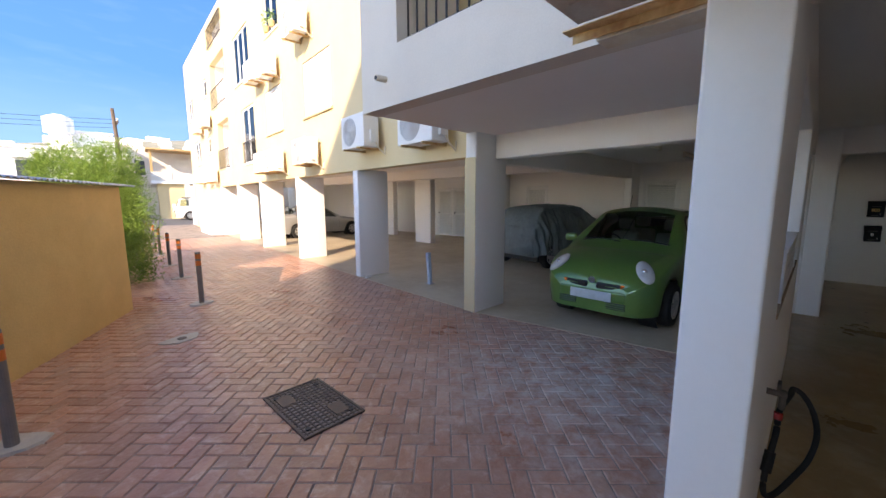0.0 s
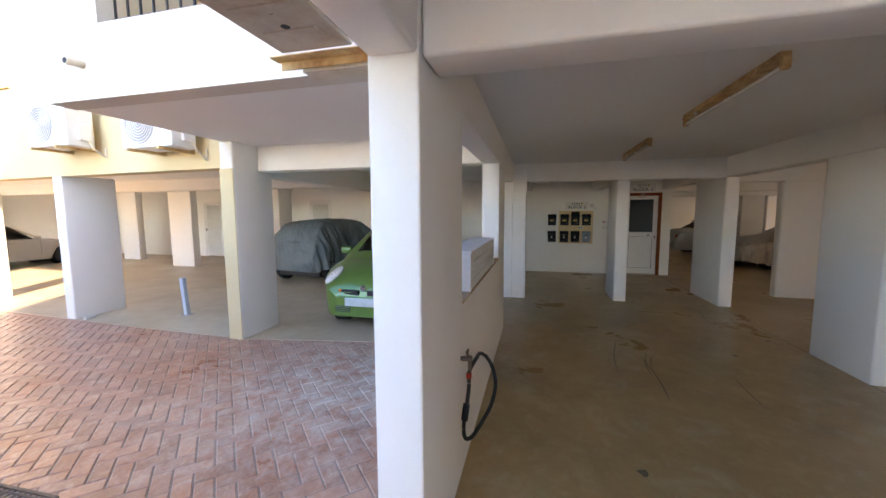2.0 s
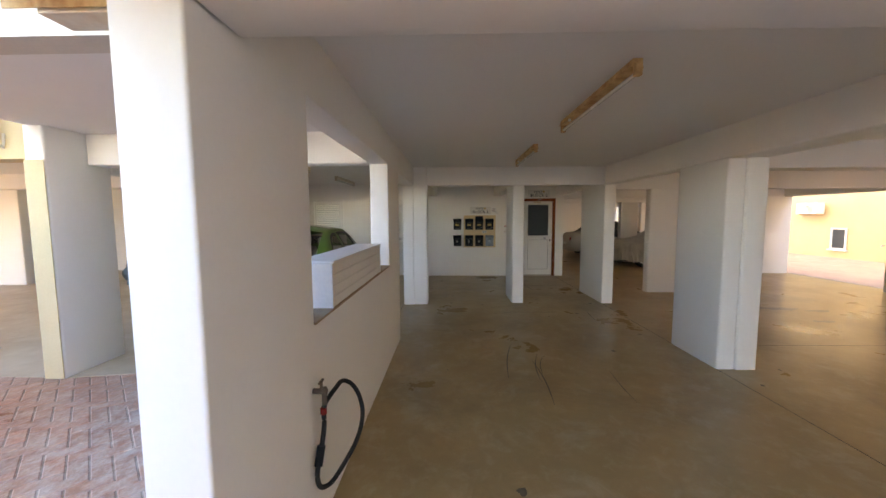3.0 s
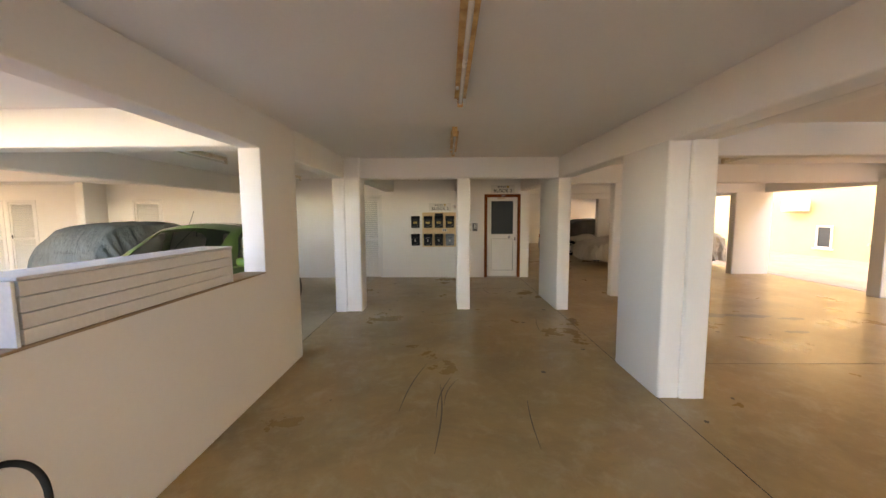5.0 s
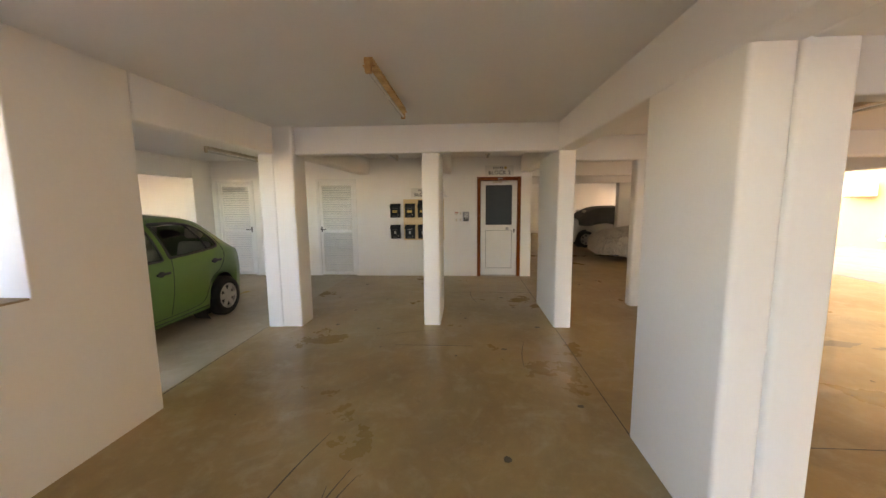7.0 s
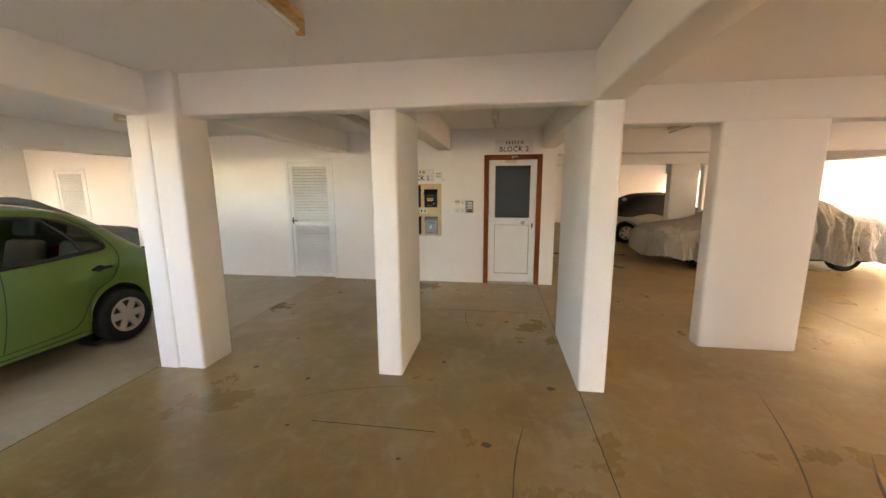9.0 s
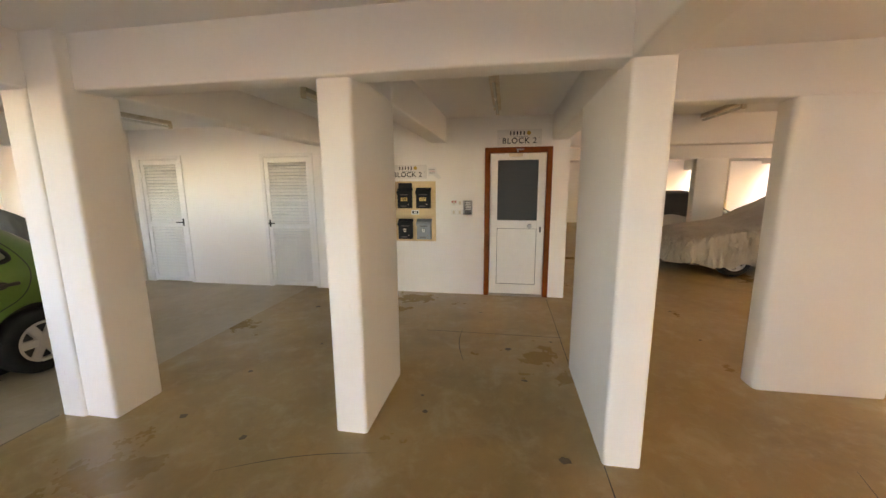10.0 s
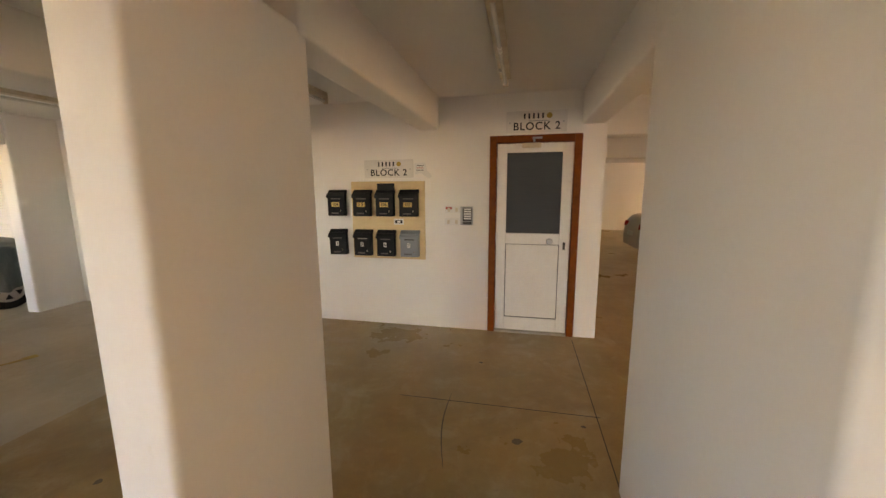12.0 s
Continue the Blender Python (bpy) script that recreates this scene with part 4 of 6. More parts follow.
def side_pane(root, outline, width, side, rim=0.026):
    """A curved side window in a black surround, laid on the flank."""
    n = len(outline)
    cx, cz = sum(q[0] for q in outline) / n, sum(q[1] for q in outline) / n

    def at(q, t, off):
        x, z = cx + (q[0] - cx) * t, cz + (q[1] - cz) * t
        return (x, side * (width(x, z) + off), z)

    bm = bmesh.new()
    steps = [0.0, 0.25, 0.5, 0.75, 0.9, 1.0]
    mid = bm.verts.new(at(outline[0], 0, 0.001))
    rows = [[bm.verts.new(at(q, t, 0.001)) for q in outline] for t in steps[1:]]
    for k in range(n):
        bm.faces.new((mid, rows[0][k], rows[0][(k + 1) % n]))
        for a, b in zip(rows, rows[1:]):
            bm.faces.new((a[k], b[k], b[(k + 1) % n], a[(k + 1) % n]))
    bmesh.ops.recalc_face_normals(bm, faces=bm.faces)
    pane = part("side_window", bm, CARGLASS, root, "tinted car glass", True)
    bm = bmesh.new()
    loops = []
    for grow, off in ((0.006, -0.004), (0.004, 0.006), (-rim, 0.006), (-rim - 0.004, -0.002)):
        loop = []
        for k, q in enumerate(outline):
            a, b = outline[k - 1], outline[(k + 1) % n]
            d = Vector((b[0] - a[0], b[1] - a[1])).normalized()
            nx, nz = d.y, -d.x
            if (q[0] - cx) * nx + (q[1] - cz) * nz < 0:
                nx, nz = -nx, -nz
            x, z = q[0] + nx * grow, q[1] + nz * grow
            loop.append(bm.verts.new((x, side * (width(x, z) + off), z)))
        loops.append(loop)
    for a, b in zip(loops, loops[1:]):
        for k in range(n):
            bm.faces.new((a[k], a[(k + 1) % n], b[(k + 1) % n], b[k]))
    bmesh.ops.recalc_face_normals(bm, faces=bm.faces)
    part("window_surround", bm, DARK, pane, "black rubber surround", True)


def crease(root, path, width, r=0.004, name="door_seam", material=None):
    """A dark shut line along a path of x and z, on both flanks."""
    pts = [tuple(q) for i, q in spline(path, 8)]
    for sd in (1, -1):
        part(name, tube([(x, sd * (width(x, z) + 0.0005), z) for x, z in pts], r, 6), material or DARK, root)


def car_shell(root, rows, axles, r_arch, paint, glass_spans, screen, back, k=7, outlines=()):
    """Body and panes of a car; x from the nose to the tail. glass_spans: (from, to) in rows for the side panes;
    outlines: closed side-window outlines in x and z, cut out of the shell instead."""
    st = spline(rows, k)
    rings = []
    for i, row in st:
        pts = ring(row, arch(row[0], axles, r_arch))
        rings.append((i, pts))
    m = len(rings[0][1])
    nl, nu = len(LOW), len(UP)
    body = bmesh.new()
    panes = {}

    def cell_key(i, j):
        if nl - 1 < j + 1 and nl <= j + 1 < nl + nu - 1 and j >= nl:
            for n, (a, b) in enumerate(glass_spans):
                if a - 1e-6 <= i < b - 1e-6:
                    return ("side_window", n)
        if j >= nl + nu:
            if screen[0] - 1e-6 <= i < screen[1] - 1e-6:
                return ("windscreen", 0)
            if back[0] - 1e-6 <= i < back[1] - 1e-6:
                return ("rear_window", 0)
        return None

    for side in (1, -1):
        store = {}

        def vert(bm, key, a, j):
            kk = (key, a, j)
            if kk not in store:
                p = rings[a][1][j]
                inset = 0.012 if key else 0.0
                store[kk] = bm.verts.new((p[0], side * (p[1] - inset), p[2] - (inset * 0.5 if j >= nl + nu - 1 else 0)))
            return store[kk]

        for a in range(len(rings) - 1):
            for j in range(m - 1):
                key = cell_key(rings[a][0], j)
                if outlines and nl - 2 <= j < nl + nu:
                    cs = [rings[a + u][1][j + v] for u in (0, 1) for v in (0, 1)]
                    if any(all(inside(c[0], c[2], o) for c in cs) for o in outlines):
                        continue
                full = key + (side,) if key and key[0] == "side_window" else key
                bm = body if not key else panes.setdefault(full, bmesh.new())
                q = [vert(bm, full, a, j), vert(bm, full, a + 1, j), vert(bm, full, a + 1, j + 1), vert(bm, full, a, j + 1)]
                bm.faces.new(q if side < 0 else q[::-1])
    for end in (0, -1):
        pts = rings[end][1]
        vs = [body.verts.new(p) for p in pts] + [body.verts.new((p[0], -p[1], p[2])) for p in pts[-2::-1]]
        body.faces.new(vs if end else vs[::-1])
    bmesh.ops.remove_doubles(body, verts=body.verts, dist=0.0008)
    ob = part("body", body, paint, root, "", True)
    for key, bm in panes.items():
        bmesh.ops.remove_doubles(bm, verts=bm.verts, dist=0.0005)
        part(key[0], bm, CARGLASS, root, "tinted car glass", True)
    return st, ob


def seam(root, rows_s, i_at, lo=0, hi=None):
    """A dark shut line of a door, down a station of the shell."""
    row = min(rows_s, key=lambda s: abs(s[0] - i_at))[1]
    pts = ring(row, 0.24)[lo:hi]
    for s in (1, -1):
        bm = tube([(p[0], s * (p[1] + 0.0005), p[2]) for p in pts], 0.0035, 6)
        part("door_seam", bm, DARK, root)


def seats(root, xs, y=0.36):
    for x in xs:
        for s in (-1, 1):
            bm = bmesh.new()
            add_box(bm, x - 0.25, x + 0.22, s * y - 0.24, s * y + 0.24, 0.42, 0.58, 0.05, 3)
            add_box(bm, -0.06, 0.07, -0.23, 0.23, 0.0, 0.62, 0.06, 3, pose(x + 0.22, s * y, 0.5, 0, 14, 0))
            se = part("seat", bm, SEAT, root, "beige cloth seat", True)
            bm = bmesh.new()
            add_box(bm, -0.05, 0.05, -0.13, 0.13, 0.66, 0.84, 0.05, 3, pose(x + 0.22, s * y, 0.5, 0, 12, 0))
            part("headrest", bm, SEAT, se, "", True)


def chassis(root, x0, x1, w, axles, r):
    bm = bmesh.new()
    add_box(bm, x0, x1, -w, w, 0.17, 0.34, 0.02)
    part("underside", bm, DARK, root)
    for a in axles:
        for s in (-1, 1):
            bm = bmesh.new()
            add_cyl(bm, (a, s * (w - 0.2), r), (a, s * (w + 0.02), r), 0.37, n=24)
            bmesh.ops.delete(bm, geom=[f for f in bm.faces if len(f.verts) > 4 and abs(f.calc_center_median().y) > w - 0.1], context="FACES")
            part("wheel_well", bm, DARK, root)


HATCH = [(0.0, 0.02, 0.5, 0.55, 0.46, 0.40), (0.07, 0.09, 0.60, 0.68, 0.62, 0.50), (0.22, 0.24, 0.70, 0.81, 0.735, 0.58), (0.42, 0.44, 0.79, 0.89, 0.79, 0.62),
         (0.66, 0.68, 0.86, 0.95, 0.815, 0.66), (0.86, 0.89, 0.895, 0.99, 0.826, 0.70), (1.14, 1.68, 0.925, 1.475, 0.83, 0.585), (2.12, 2.16, 0.955, 1.54, 0.83, 0.575),
         (2.65, 2.64, 0.975, 1.52, 0.828, 0.56), (3.02, 2.94, 0.99, 1.455, 0.815, 0.53), (3.30, 3.20, 0.99, 1.34, 0.785, 0.49), (3.50, 3.43, 0.96, 1.15, 0.745, 0.47),
         (3.63, 3.60, 0.86, 0.96, 0.70, 0.50), (3.70, 3.685, 0.70, 0.78, 0.65, 0.50), (3.73, 3.72, 0.50, 0.56, 0.60, 0.48)]
# side windows under one arch: front door, rear door with its quarter pane
FRONT_PANE = [(q[0], q[1]) for i, q in spline([(1.32, 0.955), (1.60, 0.962), (1.88, 0.968), (2.03, 0.975), (2.045, 1.02), (2.01, 1.22), (1.965, 1.385), (1.92, 1.408), (1.80, 1.395), (1.64, 1.32), (1.46, 1.14), (1.32, 0.99)], 3)]
REAR_PANE = [(q[0], q[1]) for i, q in spline([(2.14, 0.985), (2.45, 0.995), (2.80, 1.015), (2.98, 1.03), (3.04, 1.065), (3.02, 1.14), (2.93, 1.25), (2.78, 1.345), (2.55, 1.40), (2.28, 1.418), (2.07, 1.412), (2.06, 1.36), (2.10, 1.18), (2.125, 1.03)], 3)]


def green_hatchback(m):
    c = thing("hatchback_car", m, "small rounded green hatchback parked nose out in the bay", "car")
    ax = (0.70, 3.12)
    st, body = car_shell(c, HATCH, ax, 0.345, GREEN, [], (5.15, 6.0), (9.95, 10.9), 14, (FRONT_PANE, REAR_PANE))
    width = flank(st, ax, 0.345)
    chassis(c, 0.25, 3.55, 0.68, ax, 0.29)
    for a in ax:
        for s in (-1, 1):
            wheel(c, a, s * 0.735, 0.29, s)
    for s in (-1, 1):
        side_pane(c, FRONT_PANE, width, s)
        side_pane(c, REAR_PANE, width, s)
        part("quarter_bar", tube([(x, s * (width(x, z) + 0.006), z) for x, z in ((2.80, 1.02), (2.76, 1.15), (2.69, 1.27), (2.60, 1.385))], 0.011, 8), DARK, c, "black window divider")
    crease(c, [(2.075, 1.45), (2.12, 1.30), (2.155, 1.1), (2.16, 0.9), (2.14, 0.6), (2.11, 0.40), (2.09, 0.30)], width)
    crease(c, [(1.12, 0.93), (1.08, 0.75), (1.08, 0.5), (1.11, 0.34), (1.2, 0.29), (1.6, 0.285), (2.1, 0.285), (2.55, 0.30), (2.68, 0.36), (2.76, 0.50), (2.86, 0.62), (3.02, 0.70), (3.10, 0.80), (3.13, 0.95), (3.08, 1.12), (2.98, 1.26), (2.82, 1.38)], width)
    crease(c, [(1.06, 0.245), (1.6, 0.238), (2.2, 0.238), (2.74, 0.25)], width, 0.006)
    crease(c, [(0.70 + 0.352 * math.cos(a), 0.29 + 0.352 * math.sin(a)) for a in [0.1 + k * 2.94 / 10 for k in range(11)]], width, 0.007, "arch_lip", GREEN)
    crease(c, [(3.12 + 0.352 * math.cos(a), 0.29 + 0.352 * math.sin(a)) for a in [0.1 + k * 2.94 / 10 for k in range(11)]], width, 0.007, "arch_lip", GREEN)
    for s in (-1, 1):
        for xx, zz in ((2.0, 0.825), (2.93, 0.85)):
            bm = bmesh.new()
            y = width(xx, zz)
            bmesh.ops.create_uvsphere(bm, u_segments=16, v_segments=8, radius=1, matrix=pose(xx - 0.02, s * y, zz) @ Matrix.Diagonal((0.055, 0.01, 0.034, 1)))
            add_box(bm, xx - 0.1, xx + 0.1, s * (y + 0.014) - 0.012, s * (y + 0.014) + 0.012, zz - 0.014, zz + 0.016, 0.011, 3)
            part("door_handle", bm, DARK, c, "black door handle", True)
        bm = bmesh.new()
        add_box(bm, -0.06, 0.06, -0.1, 0.1, -0.065, 0.065, 0.045, 3, pose(1.27, s * 0.92, 1.03, 0, 0, s * 12))
        add_box(bm, -0.03, 0.03, -0.05, 0.05, -0.03, 0.0, 0.01, 2, pose(1.24, s * 0.82, 0.985))
        part("wing_mirror", bm, GREEN, c, "green wing mirror", True)
        bm = bmesh.new()
        bmesh.ops.create_uvsphere(bm, u_segments=20, v_segments=12, radius=1, matrix=pose(0.235, s * 0.575, 0.755, 0, -40, s * -38) @ Matrix.Diagonal((0.185, 0.105, 0.06, 1)))
        hl = part("headlight", bm, LENS, c, "round clear headlight", True)
        bm = bmesh.new()
        bmesh.ops.create_uvsphere(bm, u_segments=14, v_segments=8, radius=1, matrix=pose(0.185, s * 0.575, 0.765) @ Matrix.Diagonal((0.03, 0.045, 0.04, 1)))
        part("lamp_bowl", bm, CHROME, hl, "", True)
        bm = bmesh.new()
        add_box(bm, -0.02, 0.035, -0.07, 0.07, -0.034, 0.034, 0.014, 2, pose(0.066, s * 0.415, 0.552, 0, 0, s * -24))
        part("indicator", bm, AMBER, c, "amber indicator lens")
        bm = bmesh.new()
        add_box(bm, -0.05, 0.05, -0.025, 0.02, -0.11, 0.11, 0.02, 3, pose(3.585, s * 0.6, 0.86, 0, -24, s * -50))
        part("tail_light", bm, REDLENS, c, "red tail light", True)
    bm = bmesh.new()
    for sd in (-1, 1):
        add_box(bm, -0.03, 0.06, -0.15, 0.15, -0.036, 0.036, 0.014, 2, pose(0.035, sd * 0.21, 0.548, 0, 0, sd * -9))
    part("grille", bm, DARK, c, "black slit grille")
    bm = bmesh.new()
    for sd in (-1, 1):
        add_box(bm, -0.008, 0.06, sd * 0.32 - 0.12, sd * 0.32 + 0.12, 0.262, 0.352, 0.01)
    part("lower_grille", bm, DARK, c)
    bm = bmesh.new()
    for sd in (-1, 1):
        for z in (0.275, 0.302, 0.329):
            add_box(bm, -0.013, 0.02, sd * 0.32 - 0.115, sd * 0.32 + 0.115, z, z + 0.011, 0.003)
        add_box(bm, 0.0, 0.02, sd * 0.2 - 0.12, sd * 0.2 + 0.12, 0.545, 0.553, 0.003)
    part("grille_slat", bm, GREEN, c, "green grille slats")
    bm = bmesh.new()
    add_box(bm, -0.012, 0.06, -0.44, 0.44, 0.36, 0.5, 0.03, 3)
    part("bumper", bm, GREEN, c, "", True)
    part("number_plate", box(-0.035, -0.015, -0.27, 0.27, 0.36, 0.48, 0.006), PLATE, c, "pale blurred number plate")
    part("emblem", cyl((0.02, 0, 0.62), (-0.0, 0, 0.61), 0.045, n=20), CHROME, c, "round chrome emblem")
    part("aerial", cyl((1.85, 0.2, 1.52), (2.0, 0.22, 1.72), 0.004, n=6), DARK, c)
    bm = bmesh.new()
    add_box(bm, 1.0, 1.4, -0.68, 0.68, 0.7, 0.93, 0.05, 3)
    part("dashboard", bm, DARK, c)
    bm = bmesh.new()
    n = 24
    circ = [(1.5 + 0.07 * math.sin(2 * math.pi * k / n), 0.36 + 0.18 * math.cos(2 * math.pi * k / n), 0.92 + 0.17 * math.sin(2 * math.pi * k / n)) for k in range(n + 1)]
    part("steering_wheel", tube(circ, 0.013, 8), DARK, c)
    seats(c, (1.85, 2.75))
    for s in (-0.35, 0.3):
        part("wiper", tube([(0.95, s - 0.3, 1.045), (0.99, s, 1.075), (1.0, s + 0.25, 1.07)], 0.008, 6), DARK, c)
    return c


SEDAN = [(0.0, 0.02, 0.5, 0.58, 0.5, 0.42), (0.08, 0.1, 0.58, 0.66, 0.68, 0.55), (0.35, 0.37, 0.66, 0.76, 0.79, 0.62), (0.8, 0.82, 0.74, 0.84, 0.84, 0.66),
         (1.25, 1.3, 0.80, 0.92, 0.85, 0.66), (1.5, 2.05, 0.85, 1.36, 0.855, 0.56), (2.3, 2.4, 0.88, 1.42, 0.855, 0.58), (2.95, 2.95, 0.90, 1.40, 0.85, 0.57),
         (3.4, 3.25, 0.92, 1.31, 0.84, 0.55), (3.7, 3.68, 0.93, 1.04, 0.82, 0.62), (4.15, 4.15, 0.88, 0.98, 0.78, 0.6), (4.3, 4.28, 0.7, 0.76, 0.7, 0.56), (4.36, 4.35, 0.5, 0.54, 0.6, 0.5)]


def sedan(m, paint, label, cover=False):
    c = thing("saloon_car", m, label, "car")
    ax = (0.82, 3.42)
    st, body = car_shell(c, SEDAN, ax, 0.36, paint, [(5.2, 5.94), (6.07, 7.6)], (4.1, 5.0), (8.1, 8.95), 5)
    chassis(c, 0.3, 4.1, 0.7, ax, 0.3)
    for a in ax:
        for s in (-1, 1):
            wheel(c, a, s * 0.76, 0.3, s)
    seam(c, st, 6.0, 1, len(LOW) + len(UP) - 1)
    seam(c, st, 5.0, 1, 8)
    seats(c, (2.1, 3.0))
    for s in (-1, 1):
        bm = bmesh.new()
        add_box(bm, -0.03, 0.03, -0.13, 0.13, -0.07, 0.07, 0.02, 3, pose(4.27, s * 0.52, 0.72, 0, -10, s * -20))
        part("tail_light", bm, REDLENS, c, "red tail light", True)
        bm = bmesh.new()
        add_box(bm, -0.05, 0.05, -0.15, 0.15, -0.06, 0.06, 0.03, 3, pose(0.1, s * 0.52, 0.6, 0, 0, s * 25))
        part("headlight", bm, LENS, c, "clear headlight", True)
        bm = bmesh.new()
        add_box(bm, -0.05, 0.05, -0.09, 0.09, -0.05, 0.05, 0.03, 3, pose(1.62, s * 0.93, 0.94))
        part("wing_mirror", bm, paint, c, "", True)
        for xx in (2.2, 3.05):
            part("door_handle", box(xx - 0.08, xx + 0.08, s * 0.85 - 0.015, s * 0.85 + 0.02, 0.77, 0.8, 0.01), paint, c)
    part("number_plate", box(4.34, 4.36, -0.25, 0.25, 0.46, 0.57, 0.004), PLATE, c)
    if cover:
        k = thing("half_car_cover", m, "black cloth cover over the cabin of a silver car", "car cover")
        bm = drape([r for r in SEDAN if 1.2 < r[0] < 3.8], 0.05, lambda x: 0.82 + 0.05 * math.sin(x * 5), 0.02)
        part("cloth", bm, COVER_K, k, "", True)
    return c


def drape(rows, grow, low, fold, k=9):
    """A cloth over a car's shape, with folds that deepen to the hem."""
    st = spline(rows, k)
    bm = bmesh.new()
    grid = []
    for n, (i, row) in enumerate(st):
        row = list(row)
        row[4] += grow
        row[5] += grow
        row[2] += grow * 0.5
        row[3] += grow
        pts = ring(row, low(row[0]), -0.03)
        full = [(p[0], p[1], p[2]) for p in pts] + [(p[0], -p[1], p[2]) for p in pts[-2::-1]]
        line = []
        for x, y, z in full:
            hang = max(0.0, min(1.0, (row[3] - z) / 0.8))
            f = fold * hang * (math.sin(x * 17 + 3 * noise.noise((x * 2, y, z * 1.5))) + 0.7 * math.sin(x * 41 + y * 3 + 5 * noise.noise((x, z * 2, y))))
            f += fold * 0.9 * noise.noise((x * 3.5, y * 3.5, z * 3.5))
            s = 1 if y >= 0 else -1
            endf = 1 if i > 0.5 and i < len(rows) - 1.5 else 2.2
            line.append(bm.verts.new((x + (f * endf * 0.6 if endf > 1 else 0) + 0.02 * noise.noise((y * 4, z * 4, x)), y + s * f * (abs(y) > 0.3), z + fold * 0.5 * noise.noise((x * 5, y * 5, 1)))))
        grid.append(line)
    for a, b in zip(grid, grid[1:]):
        for j in range(len(a) - 1):
            bm.faces.new((a[j], a[j + 1], b[j + 1], b[j]))
    bm.faces.new(grid[0])
    bm.faces.new(grid[-1][::-1])
    bmesh.ops.recalc_face_normals(bm, faces=bm.faces)
    return bm


def covered_car(m, rows, cloth, label, low, axles, r=0.29, half=0.74):
    c = thing("covered_car", m, label, "car")
    part("cover", drape(rows, 0.05, low, 0.06, 14), cloth, c, "creased car cover", True)
    for a in axles:
        for s in (-1, 1):
            wheel(c, a, s * half, r, s, ALLOY)
    part("underside", box(0.3, rows[-1][0] - 0.3, -half + 0.1, half - 0.1, 0.16, 0.4, 0.02), DARK, c)
    return c


WAGON = [(0.0, 0.02, 0.62, 0.68, 0.6, 0.5), (0.08, 0.1, 0.75, 0.83, 0.76, 0.62), (0.4, 0.42, 0.84, 0.94, 0.84, 0.66), (0.95, 1.0, 0.92, 1.04, 0.86, 0.68), (1.15, 1.7, 0.98, 1.5, 0.865, 0.6),
         (2.0, 2.1, 1.0, 1.58, 0.865, 0.62), (3.0, 3.0, 1.02, 1.57, 0.86, 0.62), (3.55, 3.45, 1.0, 1.5, 0.83, 0.6), (3.85, 3.75, 0.9, 1.2, 0.78, 0.58), (3.95, 3.9, 0.65, 0.8, 0.72, 0.56)]

green_hatchback(pose(3.72, 2.04, 0))
covered_car(pose(10.15, 4.72, 0, 0, 0, 171), [tuple(v * k for v, k in zip(r, (0.94, 0.94, 0.94, 0.94, 0.95, 0.95))) for r in WAGON], COVER_G, "car under a grey-green cloth cover in the bay", lambda x: 0.32 + 0.05 * math.sin(x * 6), (0.75, 3.1))
covered_car(pose(12.35, -5.95, 0, 0, 0, -90), SEDAN, COVER_S, "car under a creased beige cover in the garage", lambda x: 0.2 + 0.04 * math.sin(x * 7), (0.95, 3.5))
sedan(pose(15.75, -9.95, 0, 0, 0, 90), SILVER, "silver saloon partly under a black cover", True)
sedan(pose(9.1, 16.5, 0, 0, 0, 180), SILVER, "silver saloon parked between the lane pillars")

# ---- things on the facade ----
def ac_unit(m, w=0.85, h=0.6, d=0.32, label="white air conditioner outdoor unit on wall brackets"):
    """Outdoor unit; local x along the wall, y out of the wall, z up, origin at the wall under its middle."""
    a = thing("air_conditioner", m, label, "air conditioner", "outdoor air conditioners")
    y0 = 0.1
    part("case", box(-w / 2, w / 2, y0, y0 + d, 0, h, 0.015, 2), PVC, a)
    bm = bmesh.new()
    cx = -w * 0.12
    for k in range(1, 8):
        r, n = k * h * 0.056, 24
        pts = [(cx + r * math.cos(2 * math.pi * i / n), y0 + d + 0.012, h / 2 + r * math.sin(2 * math.pi * i / n)) for i in range(n + 1)]
        t = tube(pts, 0.005, 4)
        me = bpy.data.meshes.new("tmp")
        t.to_mesh(me)
        t.free()
        bm.from_mesh(me)
        bpy.data.meshes.remove(me)
    part("fan_grille", bm, PVC, a)
    part("fan_opening", cyl((cx, y0 + d - 0.001, h / 2), (cx, y0 + d + 0.004, h / 2), h * 0.42, n=32), MESH, a)
    part("valve_cover", box(w / 2 - 0.005, w / 2 + 0.05, y0 + 0.05, y0 + 0.2, 0.08, 0.3, 0.01), PVC, a)
    for sx in (-0.3, 0.3):
        bm = bmesh.new()
        add_box(bm, sx * w - 0.018, sx * w + 0.018, 0.0, y0 + d + 0.05, -0.035, 0.0, 0.003)
        add_box(bm, sx * w - 0.018, sx * w + 0.018, 0.0, 0.03, -0.035, 0.35, 0.003)
        part("bracket", bm, RUST, a, "rust-stained steel bracket")
    pts = [(w / 2 + 0.03, y0 + 0.1, 0.12), (w / 2 + 0.07, y0 + 0.06, -0.02), (w / 2 + 0.06, 0.02, -0.12), (w / 2 + 0.05, 0.0, 0.02)]
    part("pipe", tube(pts, 0.014, 8), CREAM, a)
    return a


def on_facade(u, z, off=0.0):
    """A pose on the lane facade: x towards smaller u, y out of the wall, z up."""
    return FAC @ Matrix(((0, -1, 0, -off), (-1, 0, 0, u), (0, 0, 1, z), (0, 0, 0, 1)))


